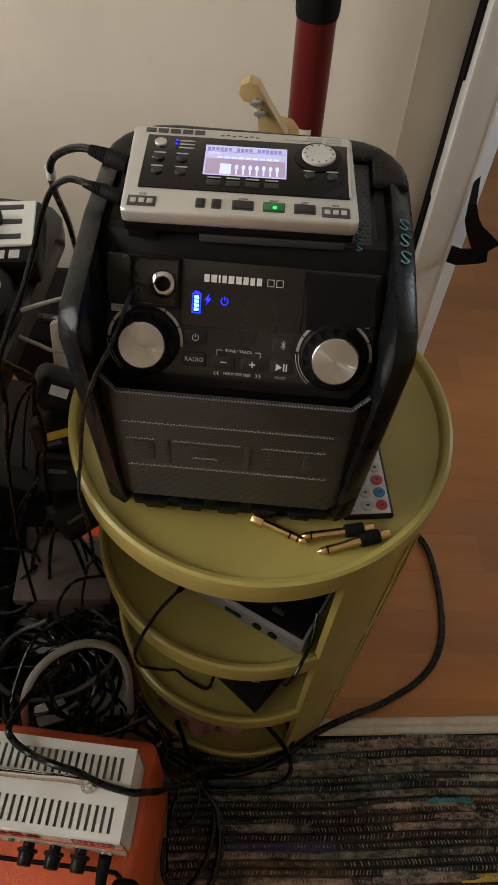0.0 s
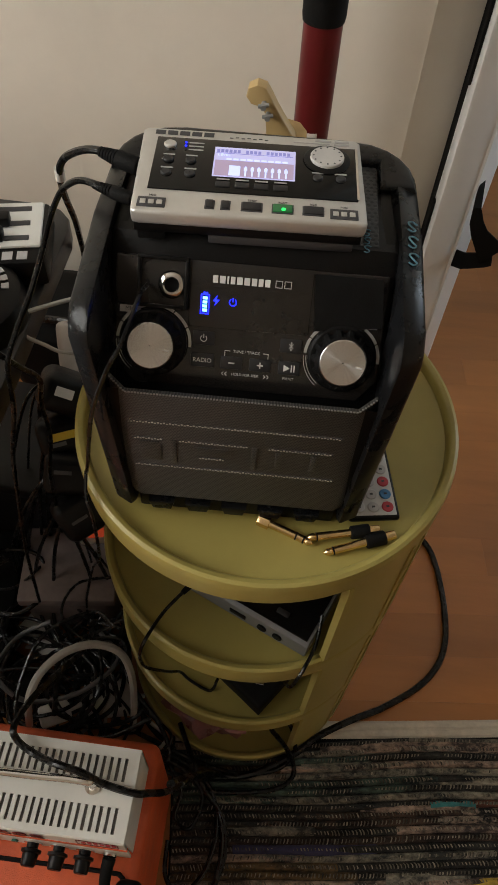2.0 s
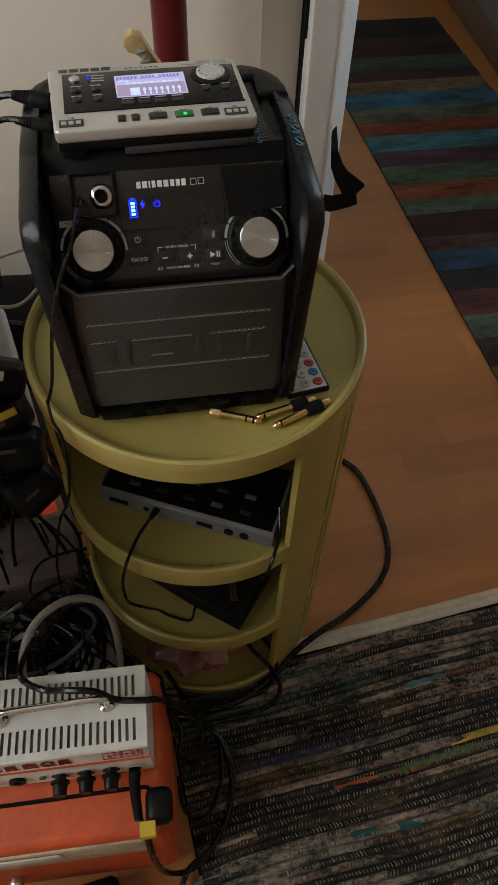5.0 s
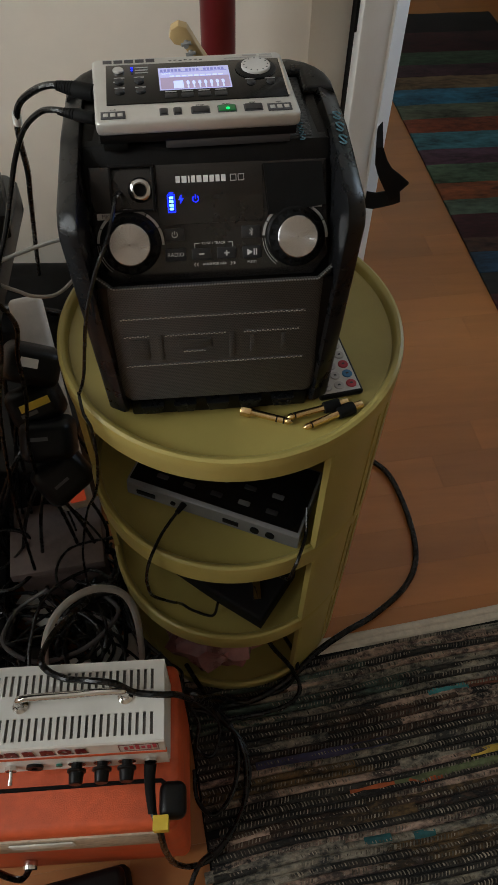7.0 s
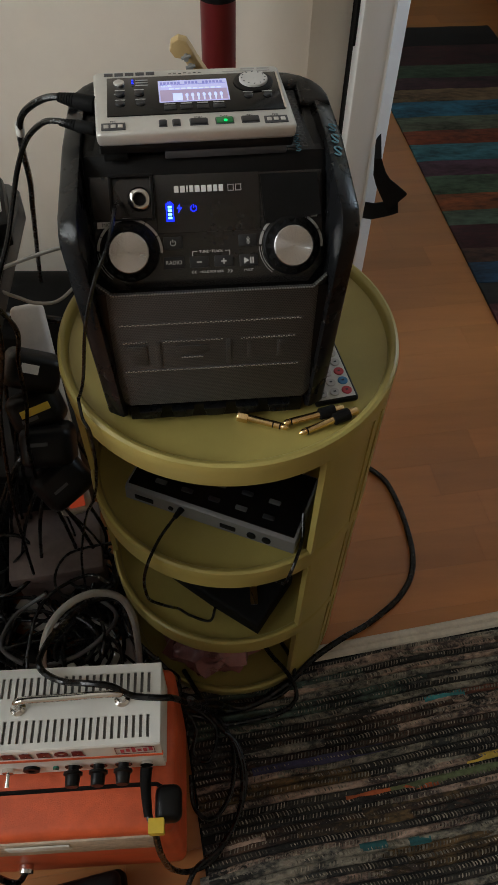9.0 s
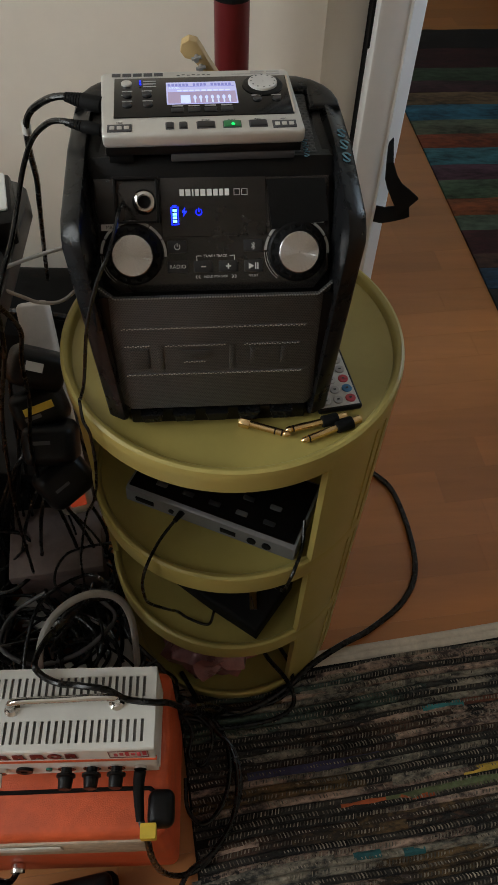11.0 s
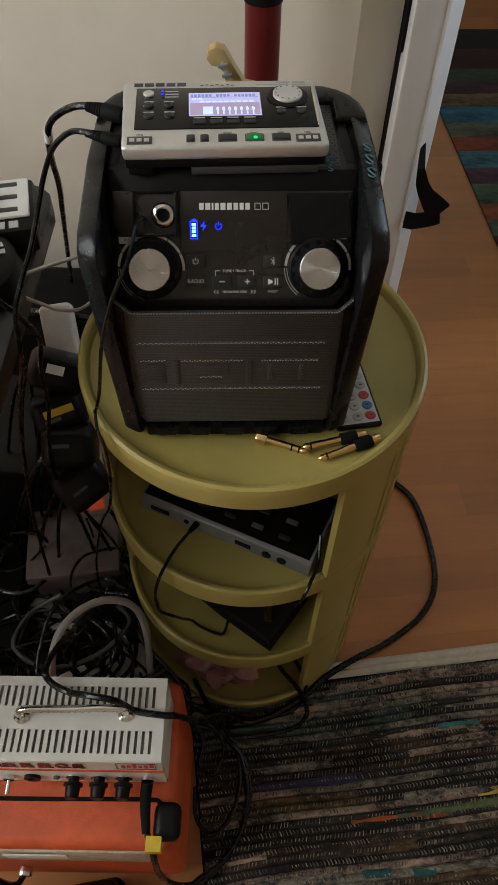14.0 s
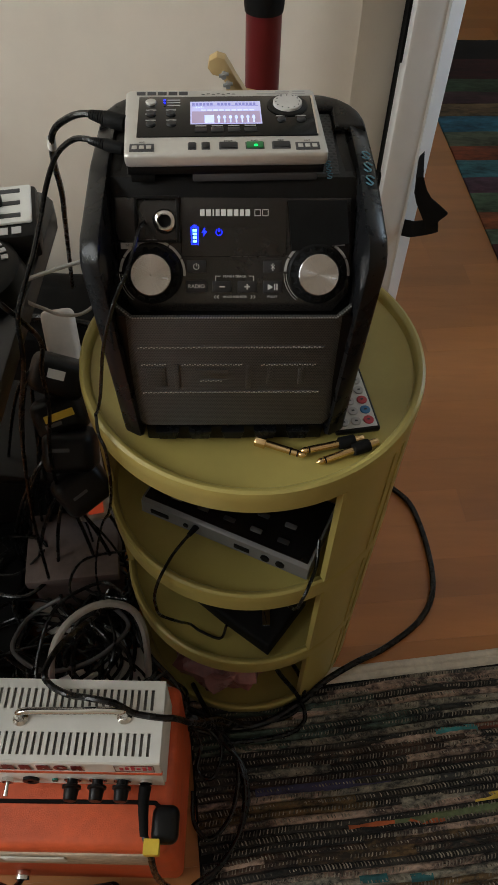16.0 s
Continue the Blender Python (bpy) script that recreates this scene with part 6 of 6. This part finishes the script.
STREAKS = [((0.142, -0.300), (0.271, -0.285), (0.42, 0.10, 0.03), 0.015), ((0.203, -0.287), (0.40, -0.270), (0.12, 0.15, 0.07), 0.014), ((0.316, -0.262), (0.44, -0.245), (0.55, 0.38, 0.06), 0.011),
           ((0.275, -0.179), (0.336, -0.172), (0.05, 0.22, 0.23), 0.012), ((0.110, -0.251), (0.204, -0.238), (0.05, 0.045, 0.10), 0.015), ((0.152, -0.360), (0.188, -0.357), (0.025, 0.11, 0.12), 0.011), ((0.217, -0.355), (0.246, -0.352), (0.025, 0.11, 0.12), 0.011),
           ((0.122, -0.121), (0.384, -0.095), 2, 0.016), ((0.180, -0.188), (0.335, -0.182), 2, 0.013), ((0.098, -0.148), (0.196, -0.142), 4, 0.014), ((0.018, -0.261), (0.120, -0.252), (0.05, 0.045, 0.10), 0.012),
           ((0.215, -0.266), (0.325, -0.258), 4, 0.016), ((-0.046, -0.355), (0.031, -0.346), 2, 0.012), ((-0.056, -0.383), (0.128, -0.368), 4, 0.014), ((0.160, -0.309), (0.348, -0.304), 3, 0.014),
           ((0.270, -0.350), (0.400, -0.342), 4, 0.014), ((-0.009, -0.239), (0.123, -0.233), 4, 0.013), ((0.260, -0.147), (0.420, -0.138), 4, 0.014), ((0.073, -0.338), (0.228, -0.327), 3, 0.016)]
for (xa, ya), (xb, yb), c, wd in STREAKS:
    ua, va = rug_uv(xa, ya)
    ub, vb = rug_uv(xb, yb)
    rag_row((va + vb) / 2, min(ua, ub), max(ua, ub), 0.0064 if isinstance(c, tuple) else 0.0060, mat("coloured_rag", c, 0.95, vary=0.25, scale=120, bump=0.5, bump_scale=600) if isinstance(c, tuple) else RAGS[c], wide=wd, seed=xa)

# warp stitches over the rags
wr = random.Random(5)
verts, faces = [], []
for i, v, ua, ub, pick in SEGS:
    if i > 66:
        continue
    n = int((ub - ua) / 0.0047)
    for k in range(n):
        u = ua + (k + 0.5 * (i % 2)) * 0.0047 + wr.uniform(-0.0007, 0.0007)
        if u > 0.95 or wr.random() < (0.03 if pick in (0, 1, 3, 5, 7) else 0.25):
            continue
        w = 0.0065 * noise.noise((u * 4.4, v * 3.0, 4.0))
        hw, hl, z = wr.uniform(0.00055, 0.0009), wr.uniform(0.0024, 0.0036), 0.0025 + 0.0050 + 0.0008
        sl = 0.32 * (1 if i % 2 else -1)
        b0 = len(verts)
        for dv_, dz in ((-hl, -0.0035), (-hl * 0.4, 0.0004), (hl * 0.4, 0.0004), (hl, -0.0035)):
            us = u + sl * dv_
            verts += [(us - hw, -v - dv_ + w, z + dz), (us + hw, -v - dv_ + w, z + dz), (us + hw, -v - dv_ + w, z + dz - 0.0016), (us - hw, -v - dv_ + w, z + dz - 0.0016)]
        for j in range(3):
            a = b0 + j * 4
            for e in range(4):
                faces.append((a + e, a + (e + 1) % 4, a + 4 + (e + 1) % 4, a + 4 + e))
me = bpy.data.meshes.new("warp_stitches")
me.from_pydata(verts, [], faces)
me.materials.append(mat("warp_thread", (0.20, 0.172, 0.135), 0.9, vary=0.3, scale=60, bump=0.2, island=True, objrand=0.75))
ws = new("warp_stitches", me)
ws.parent = rug
tagged(ws, "grey cotton warp stitches", kind="stuff")

# ---- laminate strips of the floor ----
fr = random.Random(3)
SW = 0.068
meshes = []
for ln in (0.38, 0.52, 0.70):
    bm = BM()
    box(bm, 0.0001, ln - 0.0001, 0.0001, SW - 0.0001, -0.0065, 0.0)
    for v in bm.verts:
        if v.co.z < -0.003:
            v.co.z = -0.0045
    me = bpy.data.meshes.new("floor_strip")
    bm.to_mesh(me)
    bm.free()
    me.materials.append(M["floor"])
    meshes.append((ln, me))
FA = Matrix.Rotation(radians(6.0), 4, "Z")
far_v, far_f = [], []
for r in range(-44, 42):
    x = -2.2 + fr.uniform(-0.35, 0.0)
    while x < 2.9:
        ln, me = fr.choice(meshes)
        mid = FA @ Vector((x + ln / 2, (r + 0.5) * SW, 0.0))
        end = FA @ Vector((x + ln, (r + 0.5) * SW, 0.0))
        beg = FA @ Vector((x, (r + 0.5) * SW, 0.0))
        if -1.78 < beg.x and end.x < 2.58 and -2.55 < mid.y < 2.74:
            if -0.7 < mid.x < 1.5 and -0.75 < mid.y < 2.3:
                ob = new("floor_strip", me)
                ob.parent = floor
                ob.matrix_basis = FA @ Matrix.Translation((x, r * SW, 0.0))
            else:
                b0 = len(far_v)
                for z in (-0.0045, 0.0):
                    for dx, dy in ((0.0001, 0.0001), (ln - 0.0001, 0.0001), (ln - 0.0001, SW - 0.0001), (0.0001, SW - 0.0001)):
                        far_v.append(tuple(FA @ Vector((x + dx, r * SW + dy, z))))
                far_f.append((b0 + 4, b0 + 5, b0 + 6, b0 + 7))
                for e in range(4):
                    far_f.append((b0 + e, b0 + (e + 1) % 4, b0 + 4 + (e + 1) % 4, b0 + 4 + e))
        x += ln
me = bpy.data.meshes.new("outer_floor_strips")
me.from_pydata(far_v, [], far_f)
me.materials.append(M["floor"])
fs = new("outer_floor_strips", me)
fs.parent = floor
tagged(fs, "orange brown laminate strips further off", kind="stuff")
